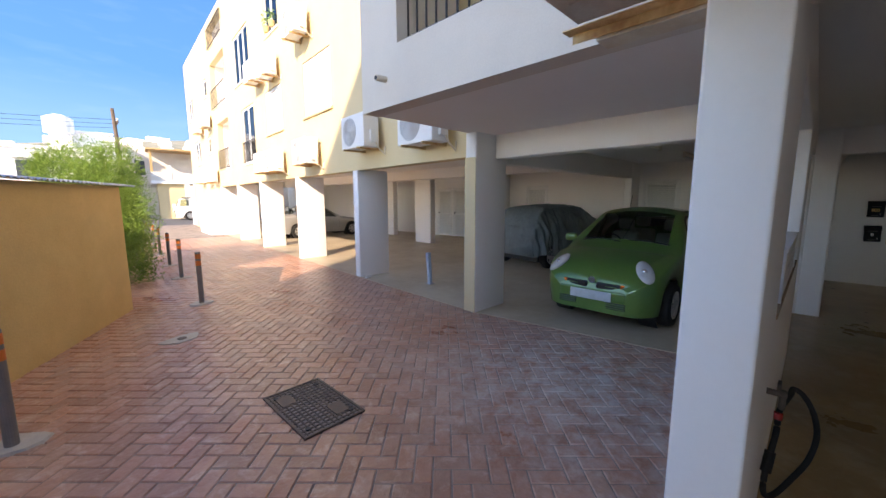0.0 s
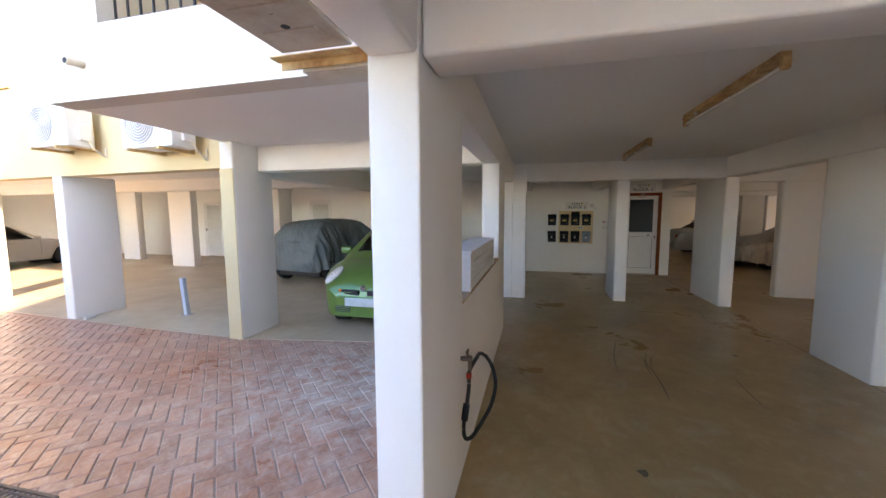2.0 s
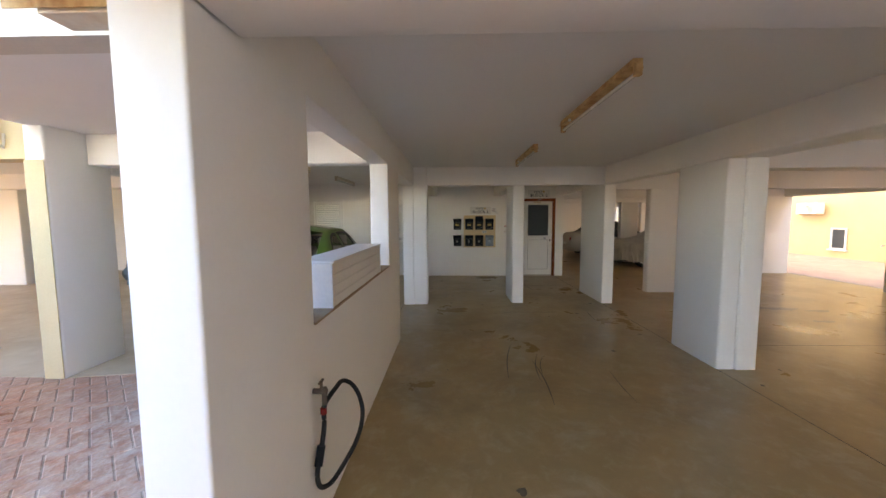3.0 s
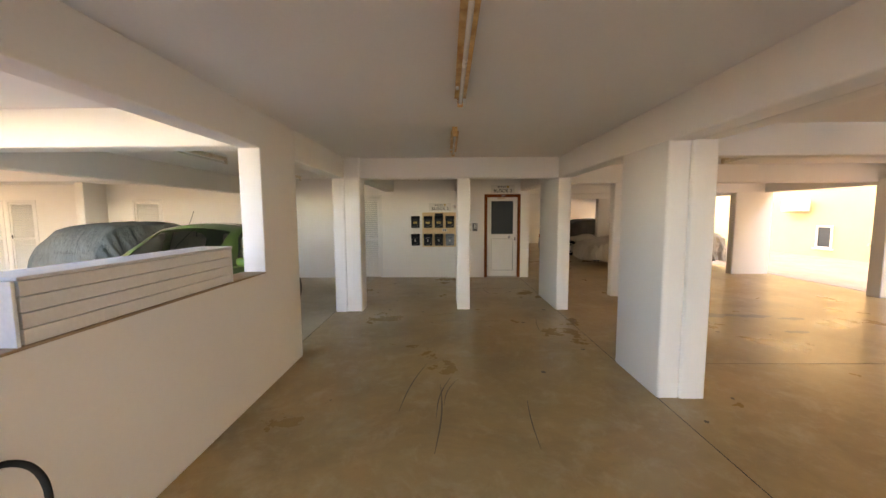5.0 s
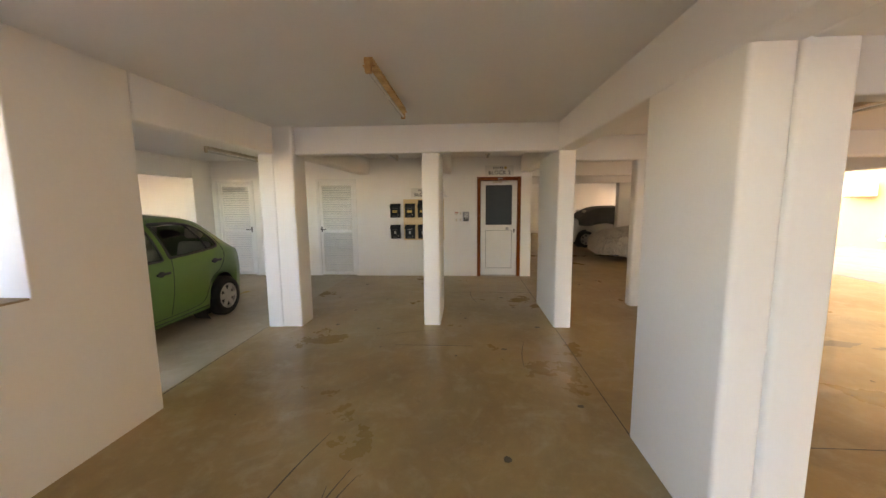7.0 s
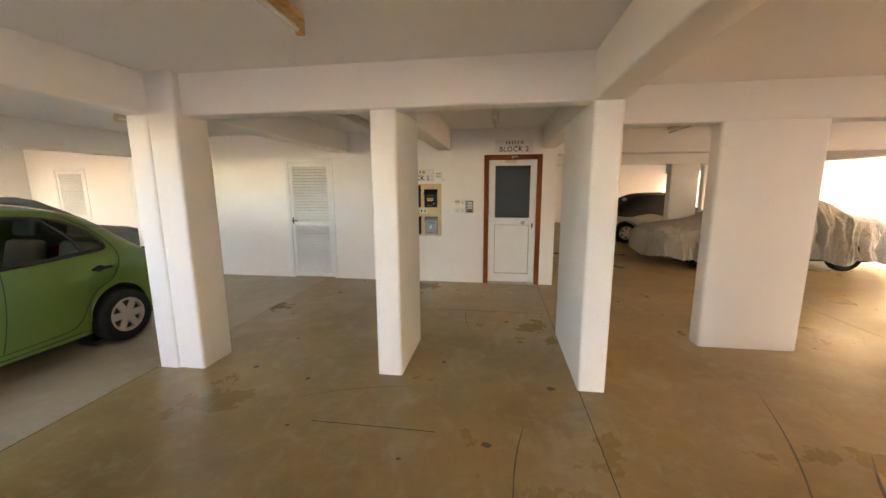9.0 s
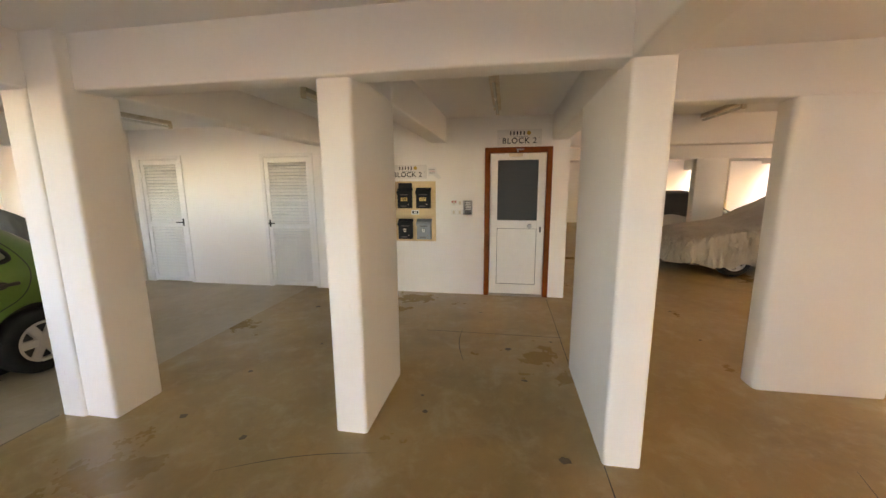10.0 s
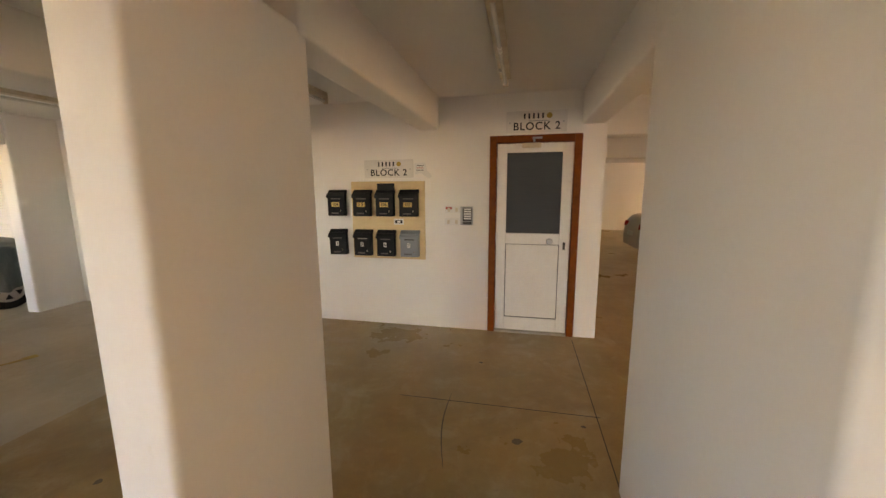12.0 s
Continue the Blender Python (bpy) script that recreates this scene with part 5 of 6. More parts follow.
for u, z in ((2.75, 2.62), (0.85, 2.5), (5.45, 2.52), (7.85, 2.48), (8.85, 2.5), (5.75, 5.55), (8.0, 5.15), (9.35, 5.3), (17.6, 5.1), (19.8, 5.1), (16.9, 2.5), (18.2, 2.5), (20.4, 2.55)):
    ac_unit(on_facade(u, z))


def plant_pot(m):
    p = thing("potted_plant", m, "small pot plant on a window ledge", "plant")
    part("pot", cyl((0, 0, 0), (0, 0, 0.16), 0.07, 0.09, 12), TAN, p)
    bm = bmesh.new()
    for i in range(60):
        a, r = random.uniform(0, 6.28), random.uniform(0, 0.15)
        c = Vector((r * math.cos(a), r * math.sin(a), 0.16 + random.uniform(0, 0.25)))
        d = Vector((random.uniform(-1, 1), random.uniform(-1, 1), random.uniform(-0.3, 1))) * 0.05
        e = d.cross(Vector((0.3, 0.5, 0.8))) * 0.6
        bm.faces.new([bm.verts.new(c), bm.verts.new(c + d + e), bm.verts.new(c + 2 * d), bm.verts.new(c + d - e)])
    part("leaves", bm, LEAF, p)


for u in (7.9, 8.4):
    plant_pot(on_facade(u, 6.53, 0.06))


def shutter_window(u0, u1, z0, z1, label):
    w, h = u1 - u0, z1 - z0
    s = thing("shuttered_window", on_facade((u0 + u1) / 2, z0), label, "window", "shuttered windows")
    n = 3
    for i in range(n):
        x0, x1 = -w / 2 + i * w / n + 0.01, -w / 2 + (i + 1) * w / n - 0.01
        bm = bmesh.new()
        for a in ((x0, x0 + 0.06, 0.02, h - 0.02), (x1 - 0.06, x1, 0.02, h - 0.02), (x0 + 0.06, x1 - 0.06, 0.02, 0.09), (x0 + 0.06, x1 - 0.06, h - 0.09, h - 0.02)):
            add_box(bm, a[0], a[1], -0.06, -0.015, a[2], a[3], 0.004)
        k = 16
        for j in range(k):
            z = 0.09 + (j + 0.5) * (h - 0.18) / k
            add_box(bm, x0 + 0.055, x1 - 0.055, -0.003, 0.003, -0.035, 0.035, 0, 1, pose(0, -0.035, z, 14, 0, 0))
        part("shutter", bm, LATHE, s, "closed white louvred shutter")
    part("sill", box(-w / 2 - 0.08, w / 2 + 0.08, -0.1, 0.05, -0.06, -0.002, 0.008), YELLOW, s, "yellow rendered sill")


shutter_window(4.42, 5.98, 3.75, 5.05, "white louvred window shutters, closed, on the yellow facade")
shutter_window(7.63, 9.06, 3.7, 4.98, "white louvred window shutters, closed, on the yellow facade")
shutter_window(4.6, 5.9, 6.7, 8.0, "white louvred window shutters, closed, on the yellow facade")


def railing(m, w, h, n, label):
    r = thing("railing", m, label, "railing", "balcony railings")
    for z in (0.06, h):
        part("rail", box(-w / 2, w / 2, -0.015, 0.015, z - 0.015, z + 0.015, 0.003), RAIL, r)
    for i in range(n):
        x = -w / 2 + 0.02 + i * (w - 0.04) / (n - 1)
        part("bar", box(x - 0.007, x + 0.007, -0.007, 0.007, 0.07, h - 0.015), RAIL, r)


def glazed(u0, u1, z0, z1, leaves, label, rail=0.0, depth=0.03):
    w, h = u1 - u0, z1 - z0
    g = thing("window", on_facade((u0 + u1) / 2, z0), label, "window", "facade windows")
    for i in range(leaves):
        x0, x1 = -w / 2 + i * w / leaves, -w / 2 + (i + 1) * w / leaves
        bm = bmesh.new()
        for a in ((x0 + 0.002, x0 + 0.06, 0.0, h), (x1 - 0.06, x1 - 0.002, 0.0, h), (x0 + 0.06, x1 - 0.06, 0.0, 0.07), (x0 + 0.06, x1 - 0.06, h - 0.07, h)):
            add_box(bm, a[0], a[1], -depth - 0.04, -depth, a[2], a[3], 0.004)
        fr = part("window_frame", bm, PVC, g)
        part("pane", box(x0 + 0.06, x1 - 0.06, -depth - 0.025, -depth - 0.015, 0.07, h - 0.07), PANE, fr, "dark window glass")
    part("curtain", box(-w / 2, w / 2, -depth - 0.3, -depth - 0.28, 0, h), SEAT, g)
    part("sill", box(-w / 2 - 0.05, w / 2 + 0.05, -0.1, 0.04, -0.05, -0.002, 0.006), WHITE, g)
    if rail:
        railing(on_facade((u0 + u1) / 2, z0, 0.04), w - 0.04, rail, int(w / 0.11), "black iron railing before a window")


glazed(10.4, 11.95, 3.0, 4.95, 2, "white framed glazed balcony door on the facade", 0.75)
glazed(10.6, 12.6, 5.9, 7.6, 3, "white framed sliding window on the facade")
glazed(7.6, 8.75, 6.5, 7.65, 2, "white framed window on the facade")
glazed(20.9, 22.4, 3.65, 4.9, 2, "white framed window on the facade")
glazed(18.0, 18.7, 4.0, 4.75, 1, "small white framed window on the facade")
glazed(22.2, 23.6, 6.3, 7.5, 2, "white framed window on the facade")
glazed(18.0, 18.8, 6.7, 7.5, 1, "small white framed window on the facade")
# recessed balconies: the room wall behind each opening
for n, (u0, u1, z0, z1) in enumerate(((14.1, 16.2, 3.0, 5.08), (14.1, 16.9, 5.75, 7.8), (14.1, 16.9, 8.4, 9.3))):
    bm = bmesh.new()
    add_box(bm, 0.223, 0.9, u0 - 0.1, u0, z0 - 0.1, z1 + 0.1)
    add_box(bm, 0.223, 0.9, u1, u1 + 0.1, z0 - 0.1, z1 + 0.1)
    add_box(bm, 0.9, 1.0, u0 - 0.1, u1 + 0.1, z0 - 0.1, z1 + 0.1)
    add_box(bm, 0.223, 0.9, u0, u1, z0 - 0.1, z0)
    add_box(bm, 0.223, 0.9, u0, u1, z1, z1 + 0.1)
    r = setting("balcony_recess_%d" % n, bm, WHITE, "white plastered balcony recess in the facade", "balcony")
    r.matrix_world = FAC
    railing(on_facade((u0 + u1) / 2, z0, 0.05), u1 - u0 - 0.03, 0.85, 18, "black iron railing of a recessed balcony")
low = setting("low_white_wall", box(-0.5, 0.0, 16.7, 19.6, -0.05, 1.2, 0.02), WHITE, "low white rendered enclosure at the facade", "wall")
low.matrix_world = FAC

# balcony over the lane: railing, drain spout, outdoor unit on its brackets
railing(Matrix(((0, -1, 0, 1.42), (-1, 0, 0, 1.8), (0, 0, 1, 3.15), (0, 0, 0, 1))), 2.38, 0.95, 19, "black iron railing of the balcony over the lane")
setting("balcony_room_wall", box(2.6, 2.75, 0.35, 3.4, CZ + 0.2, 9.5), YELLOW, "yellow rendered wall at the rear of the balcony", "wall")
spout = thing("drain_spout", pose(1.3, 3.19, 2.85), "short pale plastic drain spout in the balcony wall", "pipe")
bm = tube([(0.02, 0, 0.01), (-0.12, 0, 0)], 0.03, 14)
part("pipe", bm, CREAM, spout)
# dark disc paints the shade inside the pipe's open end
part("dark_mouth_disc", cyl((-0.1195, 0, 0), (-0.1215, 0, 0), 0.022, n=14), DARK, spout)

rusty = thing("rusty_air_conditioner", pose(0.2, 0.33, 2.4), "aged beige outdoor unit seen from below on rusty brackets", "air conditioner")
part("base_pan", box(-0.45, 0.37, 0.14, 0.49, 0, 0.02, 0.006), SHEET, rusty, "stained sheet metal base pan")
bm = bmesh.new()
for i in range(4):
    add_box(bm, -0.36 + i * 0.18, -0.30 + i * 0.18, 0.2, 0.44, -0.006, 0.004, 0.005)
part("stiffener", bm, SHEET, rusty)
part("case", box(-0.44, 0.36, 0.16, 0.48, 0.02, 0.58, 0.01), CREAM, rusty)
bm = bmesh.new()
for i in range(60):
    add_box(bm, -0.42 + i * 0.013, -0.417 + i * 0.013, 0.145, 0.162, 0.03, 0.56)
part("condenser_fins", bm, DARK, rusty, "black condenser fins")
# flat dark discs, coloured like the shade within drain holes
for x in (-0.2, 0.05, 0.16):
    part("dark_hole_disc", cyl((x, 0.3 + 0.1 * x, -0.0015), (x, 0.3 + 0.1 * x, 0.003), 0.018, n=14), DARK, rusty)
for x in (-0.42, 0.4):
    bm = bmesh.new()
    add_box(bm, x - 0.035, x + 0.035, 0.0, 0.56, -0.012, -0.006, 0.002)
    add_box(bm, x + 0.025, x + 0.031, 0.0, 0.54, -0.05, -0.008, 0.002)
    part("bracket", bm, RUST, rusty, "rusty painted steel bracket")
    bm = bmesh.new()
    add_box(bm, x + 0.04, x + 0.16, 0.0, 0.44, -0.06, -0.02, 0.004)
    part("batten", bm, CREAM, rusty, "aged cream painted batten with rust streaks")

# unit and small window on the yellow wall behind the garage
SOUTH = Matrix(((1, 0, 0, 0), (0, 1, 0, -15.8), (0, 0, 1, 0), (0, 0, 0, 1)))
ac_unit(SOUTH @ pose(15.15, 0, 1.72), 0.9, 0.45)
w = thing("small_window", SOUTH @ pose(14.15, 0, 0.32), "small white framed window low in the yellow wall", "window")
bm = bmesh.new()
for a in ((-0.3, -0.24, 0, 0.85), (0.24, 0.3, 0, 0.85), (-0.24, 0.24, 0, 0.06), (-0.24, 0.24, 0.79, 0.85)):
    add_box(bm, a[0], a[1], 0.004, 0.05, a[2], a[3], 0.004)
part("window_frame", bm, PVC, w)
part("pane", box(-0.24, 0.24, 0.004, 0.02, 0.06, 0.79), FROST, w, "dark glass pane")
part("sill", box(-0.36, 0.36, 0.004, 0.1, -0.05, -0.002, 0.006), WHITE, w)
st = thing("wall_spigot", SOUTH @ pose(12.6, 0, 0.6), "small metal spigot on the yellow wall", "tap")
part("spigot", tube([(0, 0, 0), (0, 0.1, 0), (0, 0.13, -0.06)], 0.02, 8), STEEL, st)

# parking post in the bay and pipe end by a pillar
pp = thing("parking_post", pose(3.83, 5.31, 0, 0, -4, 0), "pale blue steel parking post on a base plate", "post")
part("upright", box(-0.035, 0.035, -0.035, 0.035, 0.01, 0.62, 0.006), BLUEPOST, pp)
part("base_plate", box(-0.07, 0.07, -0.07, 0.07, 0.0, 0.014, 0.003), STEEL, pp)
part("cap", box(-0.038, 0.038, -0.038, 0.038, 0.62, 0.635, 0.004), BLUEPOST, pp)
pe = thing("pipe_end", pose(3.25, 6.62, 0.03), "white plastic pipe end by a pillar", "pipe")
part("pipe", tube([(0.1, 0.05, 0), (-0.06, 0, 0)], 0.025, 12), PVC, pe)

# ---- lane: manhole cover, bollards, shed, hedge ----
mh = thing("drain_cover", pose(0.2, 2.79, -0.004, 0, 0, 1.5), "square cast iron grid drain cover in the brick paving", "drain cover")
part("recess", box(-0.235, 0.235, -0.37, 0.37, -0.03, 0.004), SAND, mh)
bm = bmesh.new()
for a in ((-0.25, 0.25, -0.385, -0.365), (-0.25, 0.25, 0.365, 0.385), (-0.25, -0.23, -0.365, 0.365), (0.23, 0.25, -0.365, 0.365)):
    add_box(bm, *a, -0.02, 0.015, 0.003)
part("frame", bm, IRON, mh)
for i in range(11):
    x = -0.21 + i * 0.042
    part("grid_bar", box(x - 0.0055, x + 0.0055, -0.365, 0.365, 0.0, 0.0135, 0.002, 1), IRON, mh)
for i in range(16):
    y = -0.335 + i * 0.0447
    part("cross_bar", box(-0.23, 0.23, y - 0.0055, y + 0.0055, 0.0, 0.0125, 0.002, 1), IRON, mh)
for x, y in ((-0.13, 0.2), (0.12, -0.2)):
    part("solid_plate", box(x - 0.06, x + 0.06, y - 0.08, y + 0.08, -0.012, 0.0145, 0.003), IRON, mh)
for x in (-0.18, 0.18):
    for y in (-0.29, 0.29):
        # solid dark plug gives the lock hole its shade as colour
        part("dark_lock_disc", cyl((x, y, 0.0), (x, y, 0.016), 0.02, n=12), DARK, mh)
small = thing("valve_cover_lid", pose(-0.27, 5.29, 0, 0, 0, 20), "small pale cement patch with a valve lid", "drain cover")
bm = bmesh.new()
n = 14
vs = [bm.verts.new((0.2 * (1 + 0.25 * math.sin(3 * a)) * math.cos(a), 0.15 * (1 + 0.2 * math.cos(2 * a)) * math.sin(a), 0.004)) for a in [2 * math.pi * i / n for i in range(n)]]
f = bm.faces.new(vs)
r = bmesh.ops.extrude_face_region(bm, geom=[f])
bmesh.ops.translate(bm, vec=(0, 0, -0.03), verts=[v for v in r["geom"] if isinstance(v, bmesh.types.BMVert)])
bmesh.ops.recalc_face_normals(bm, faces=bm.faces)
part("cement_patch", bm, CEMENT, small)
part("lid", cyl((0, 0, 0.003), (0, 0, 0.01), 0.05, n=16), IRON, small)


def bollard(x, y, h):
    b = thing("bollard", pose(x, y, 0), "grey steel bollard with orange reflective bands in a cement collar", "bollard", "bollards along the lane")
    part("post", cyl((0, 0, -0.01), (0, 0, h), 0.038, n=18), BOLLARD, b)
    for z in (h - 0.06, h - 0.17):
        part("reflective_band", cyl((0, 0, z - 0.035), (0, 0, z + 0.04), 0.0395, n=18), ORANGE, b, "orange reflective band")
    part("cap", cyl((0, 0, h), (0, 0, h + 0.012), 0.038, 0.03, 18), BOLLARD, b)
    bm = bmesh.new()
    n = 12
    ph = random.uniform(0, 6)
    lo = [(0.17 * (1 + 0.25 * math.sin(2 * a + ph)) * math.cos(a), 0.15 * (1 + 0.2 * math.cos(3 * a + ph)) * math.sin(a)) for a in [2 * math.pi * i / n for i in range(n)]]
    v0 = [bm.verts.new((p[0], p[1], -0.02)) for p in lo]
    v1 = [bm.verts.new((p[0] * 0.9, p[1] * 0.9, 0.012)) for p in lo]
    bm.faces.new(v1)
    for i in range(n):
        bm.faces.new((v0[i], v0[(i + 1) % n], v1[(i + 1) % n], v1[i]))
    part("cement_collar", bm, CEMENT, b, "rough cement collar")


for x, y, h in ((-1.49, 3.75, 0.82), (0.27, 6.92, 0.83), (0.43, 9.52, 0.83), (0.52, 11.57, 0.83), (0.62, 13.9, 0.83), (0.73, 16.0, 0.83), (0.8, 18.2, 0.83)):
    bollard(x, y, h)

# shed with a corrugated roof
a0, a1 = Vector((-3.6, 0.75)), Vector((-0.56, 7.3))
d = (a1 - a0).normalized()
nrm = Vector((-d.y, d.x))
pts = [a0, a0 + (a1 - a0) * 0.5 + nrm * 0.06, a0 + (a1 - a0) * 0.86, a1, a1 + nrm * 0.12 + d * 0.18, a1 + nrm * 2.2 + d * 0.4, a0 + nrm * 2.4]
slab("shed_wall", [tuple(p) for p in pts], -0.1, 1.86, TAN, "tan rendered wall of a low shed beside the lane", "shed")
bm = bmesh.new()
L, n = (a1 - a0).length + 0.35, 240
rows = []
for w_, zz in ((-0.07, 1.875), (2.4, 2.1)):
    for dz in (0.0, 0.006):
        rows.append([bm.verts.new((*(a0 + d * (i * L / n) + nrm * w_), zz + dz + 0.014 * math.sin(i * L / n * 2 * math.pi / 0.09))) for i in range(n + 1)])
for p, q in ((0, 2), (1, 3), (0, 1), (2, 3)):
    for i in range(n):
        bm.faces.new((rows[p][i], rows[p][i + 1], rows[q][i + 1], rows[q][i]))
bmesh.ops.recalc_face_normals(bm, faces=bm.faces)
setting("shed_roof", bm, STEEL, "corrugated metal roof of the low shed", "roof")


def conifer(x, y, h, rx, ry, seed, n=5200):
    rng = random.Random(seed)
    t = thing("conifer_bush", pose(x, y, 0), "tall bright green feathery conifer bush behind the shed", "bush", "conifers")
    bm = bmesh.new()
    add_cyl(bm, (0, 0, -0.05), (0.05, 0, h * 0.5), 0.09, 0.05, 10)
    for i in range(7):
        a = rng.uniform(0, 6.28)
        z = rng.uniform(0.3, 0.55) * h
        add_cyl(bm, (0.03, 0, z * 0.6), (rx * 0.6 * math.cos(a), ry * 0.6 * math.sin(a), z + 0.25 * h), 0.03, 0.012, 6)
    part("trunk", bm, BARK, t)
    clumps = []
    for i in range(60):
        a, u = rng.uniform(0, 6.28), rng.random()
        z = h * (0.05 + 0.93 * u)
        s = math.sin(min(1, u * 1.1 + 0.25) * math.pi * 0.85) ** 0.6
        k = rng.uniform(0.45, 0.95)
        clumps.append((rx * s * k * math.cos(a), ry * s * k * math.sin(a), z, rng.uniform(0.22, 0.45)))
    verts, faces = [], []
    for i in range(n):
        cx, cy, cz, cr = clumps[rng.randrange(len(clumps))]
        v = Vector((rng.gauss(0, 1), rng.gauss(0, 1), rng.gauss(0, 1))).normalized()
        p = Vector((cx, cy, cz)) + v * cr * rng.uniform(0.5, 1.1)
        out = (v + Vector((cx / rx * 0.6, cy / ry * 0.6, 0.7))).normalized()
        side = out.cross(Vector((rng.gauss(0, 1), rng.gauss(0, 1), rng.gauss(0, 1)))).normalized()
        ln, wd = rng.uniform(0.035, 0.085), rng.uniform(0.002, 0.0045)
        for s in (-1, 0, 1):
            o = (out + side * 0.6 * s).normalized() * ln
            up = o.cross(side).normalized() * wd if s == 0 else side.cross(o).cross(o).normalized() * wd
            b = len(verts)
            verts += [p - up, p + o * 0.5 - up * 1.3, p + o, p + o * 0.5 + up * 1.3]
            faces.append((b, b + 1, b + 2, b + 3))
    me = bpy.data.meshes.new("crown")
    me.from_pydata(verts, [], faces)
    me.materials.append(LEAF)
    cr = new("crown", me)
    cr.parent = t


conifer(-0.6, 9.9, 2.6, 0.55, 1.2, 1, 26000)
conifer(-1.1, 10.9, 2.5, 0.62, 1.1, 2, 22000)
conifer(-0.3, 12.6, 2.3, 0.42, 1.6, 3, 20000)

# ---- street end and distance ----
slab("road", [(-30, 33), (60, 26), (60, 36), (-30, 43)], -0.2, -0.03, ASPHALT, "grey asphalt cross street at the end of the lane", "road")


def far_house(name, m, w, dp, h, windows, paint, label, flat=True):
    b = thing(name, m, label, "house")
    part("wall", box(-w / 2, w / 2, 0, dp, -0.2, h, 0.02), paint, b)
    part("roof", box(-w / 2 - 0.15, w / 2 + 0.15, -0.15, dp + 0.1, h, h + 0.18, 0.02), WHITE, b)
    for x, z, ww, hh in windows:
        wo = part("window", box(x - ww / 2, x + ww / 2, -0.03, 0.05, z, z + hh, 0.01), PVC, b)
        part("pane", box(x - ww / 2 + 0.08, x + ww / 2 - 0.08, -0.045, -0.028, z + 0.08, z + hh - 0.08), PANE if ww < 0.1 else FROST, wo)
        part("awning", box(x - ww / 2 - 0.15, x + ww / 2 + 0.15, -0.35, 0.0, z + hh + 0.08, z + hh + 0.18, 0.01), WHITE, wo)
    return b


far_house("white_house", pose(-11.5, 39, 0, 0, 0, 2), 26, 8, 5.3, [(-1.5, 3.1, 1.4, 1.4), (4.4, 3.1, 1.4, 1.4), (8.4, 3.1, 1.6, 1.4), (11.2, 3.1, 1.6, 1.4)], WHITE, "low white flat-roofed house beyond the hedge")
far_house("white_roof_room", pose(0.3, 41.5, 5.48, 0, 0, 2), 2.3, 3, 1.4, [], WHITE, "white roof room of a flat-roofed house")
tank = thing("water_tank", pose(-1.5, 41, 5.48), "round white plastic water tank on a roof stand", "water tank")
part("stand", box(-0.55, 0.55, -0.55, 0.55, 0, 1.2, 0.02), WHITE, tank)
part("tank", cyl((0, 0, 1.2), (0, 0, 2.3), 0.85, n=24), PVC, tank)
part("dome", cyl((0, 0, 2.3), (0, 0, 2.55), 0.85, 0.35, 24), PVC, tank)
pole = thing("utility_pole", pose(1.75, 37.5, 0, 0, -2, 0), "brown wooden utility pole with insulators", "utility pole")
part("pole", cyl((0, 0, 0), (0, 0, 8.4), 0.16, 0.11, 12), BARK, pole)
part("cross_arm", box(0.1, 0.2, -0.9, 0.9, 7.3, 7.42, 0.01), BARK, pole)
for y in (-0.7, 0.0, 0.7):
    part("insulator", cyl((0.15, y, 7.42), (0.15, y, 7.6), 0.05, n=8), WHITE, pole)
for i in range(3):
    ca = thing("overhead_cable", pose(0, 0, 0), "thin dark overhead cable", "cable")
    pts = [Vector((1.6, 37.5, 7.6 - i * 0.3)).lerp(Vector((-45, 30, 7.2 - i * 0.3)), k / 12) - Vector((0, 0, 1.2 * (1 - (2 * k / 12 - 1) ** 2))) for k in range(13)]
    part("cable", tube(pts, 0.012, 5), RAIL, ca)

vh = thing("balcony_house", pose(6.4, 41.5, 0, 0, 0, -5), "cream house with a timber-roofed first floor balcony", "house")
part("wall", box(-4.0, 10, 2.0, 9, -0.2, 6.4, 0.02), GREYWALL, vh)
part("ground_room", box(-2.2, 10, 0, 2.0, -0.2, 3.1, 0.02), YELLOW, vh)
part("balcony_floor", box(-2.6, 10, -0.4, 2.0, 3.1, 3.35, 0.02), WHITE, vh)
ro = part("balcony_roof", box(-2.8, 10, -0.6, 2.2, 6.0, 6.15, 0.02), TIMBER, vh, "timber balcony roof")
for x in (-2.5, 1.5, 5):
    part("timber_post", box(x - 0.09, x + 0.09, -0.3, -0.12, 3.35, 6.0), TIMBER, vh)
part("balustrade", box(-2.6, 10, -0.35, -0.25, 3.35, 4.1, 0.01), GREYWALL, vh)
for x in (-1.2, 0.6, 2.4):
    part("white_post", box(x - 0.08, x + 0.08, -0.42, -0.3, 3.35, 4.7), WHITE, vh)
part("shop_opening", box(1.5, 4.0, -0.03, 0.2, 0, 2.4), FROST, vh)
part("column", box(-0.2, 0.15, -0.4, -0.05, -0.1, 3.1, 0.02), WHITE, vh)
part("window", box(-3.6, -2.9, 1.96, 2.1, 3.9, 5.2), FROST, vh)

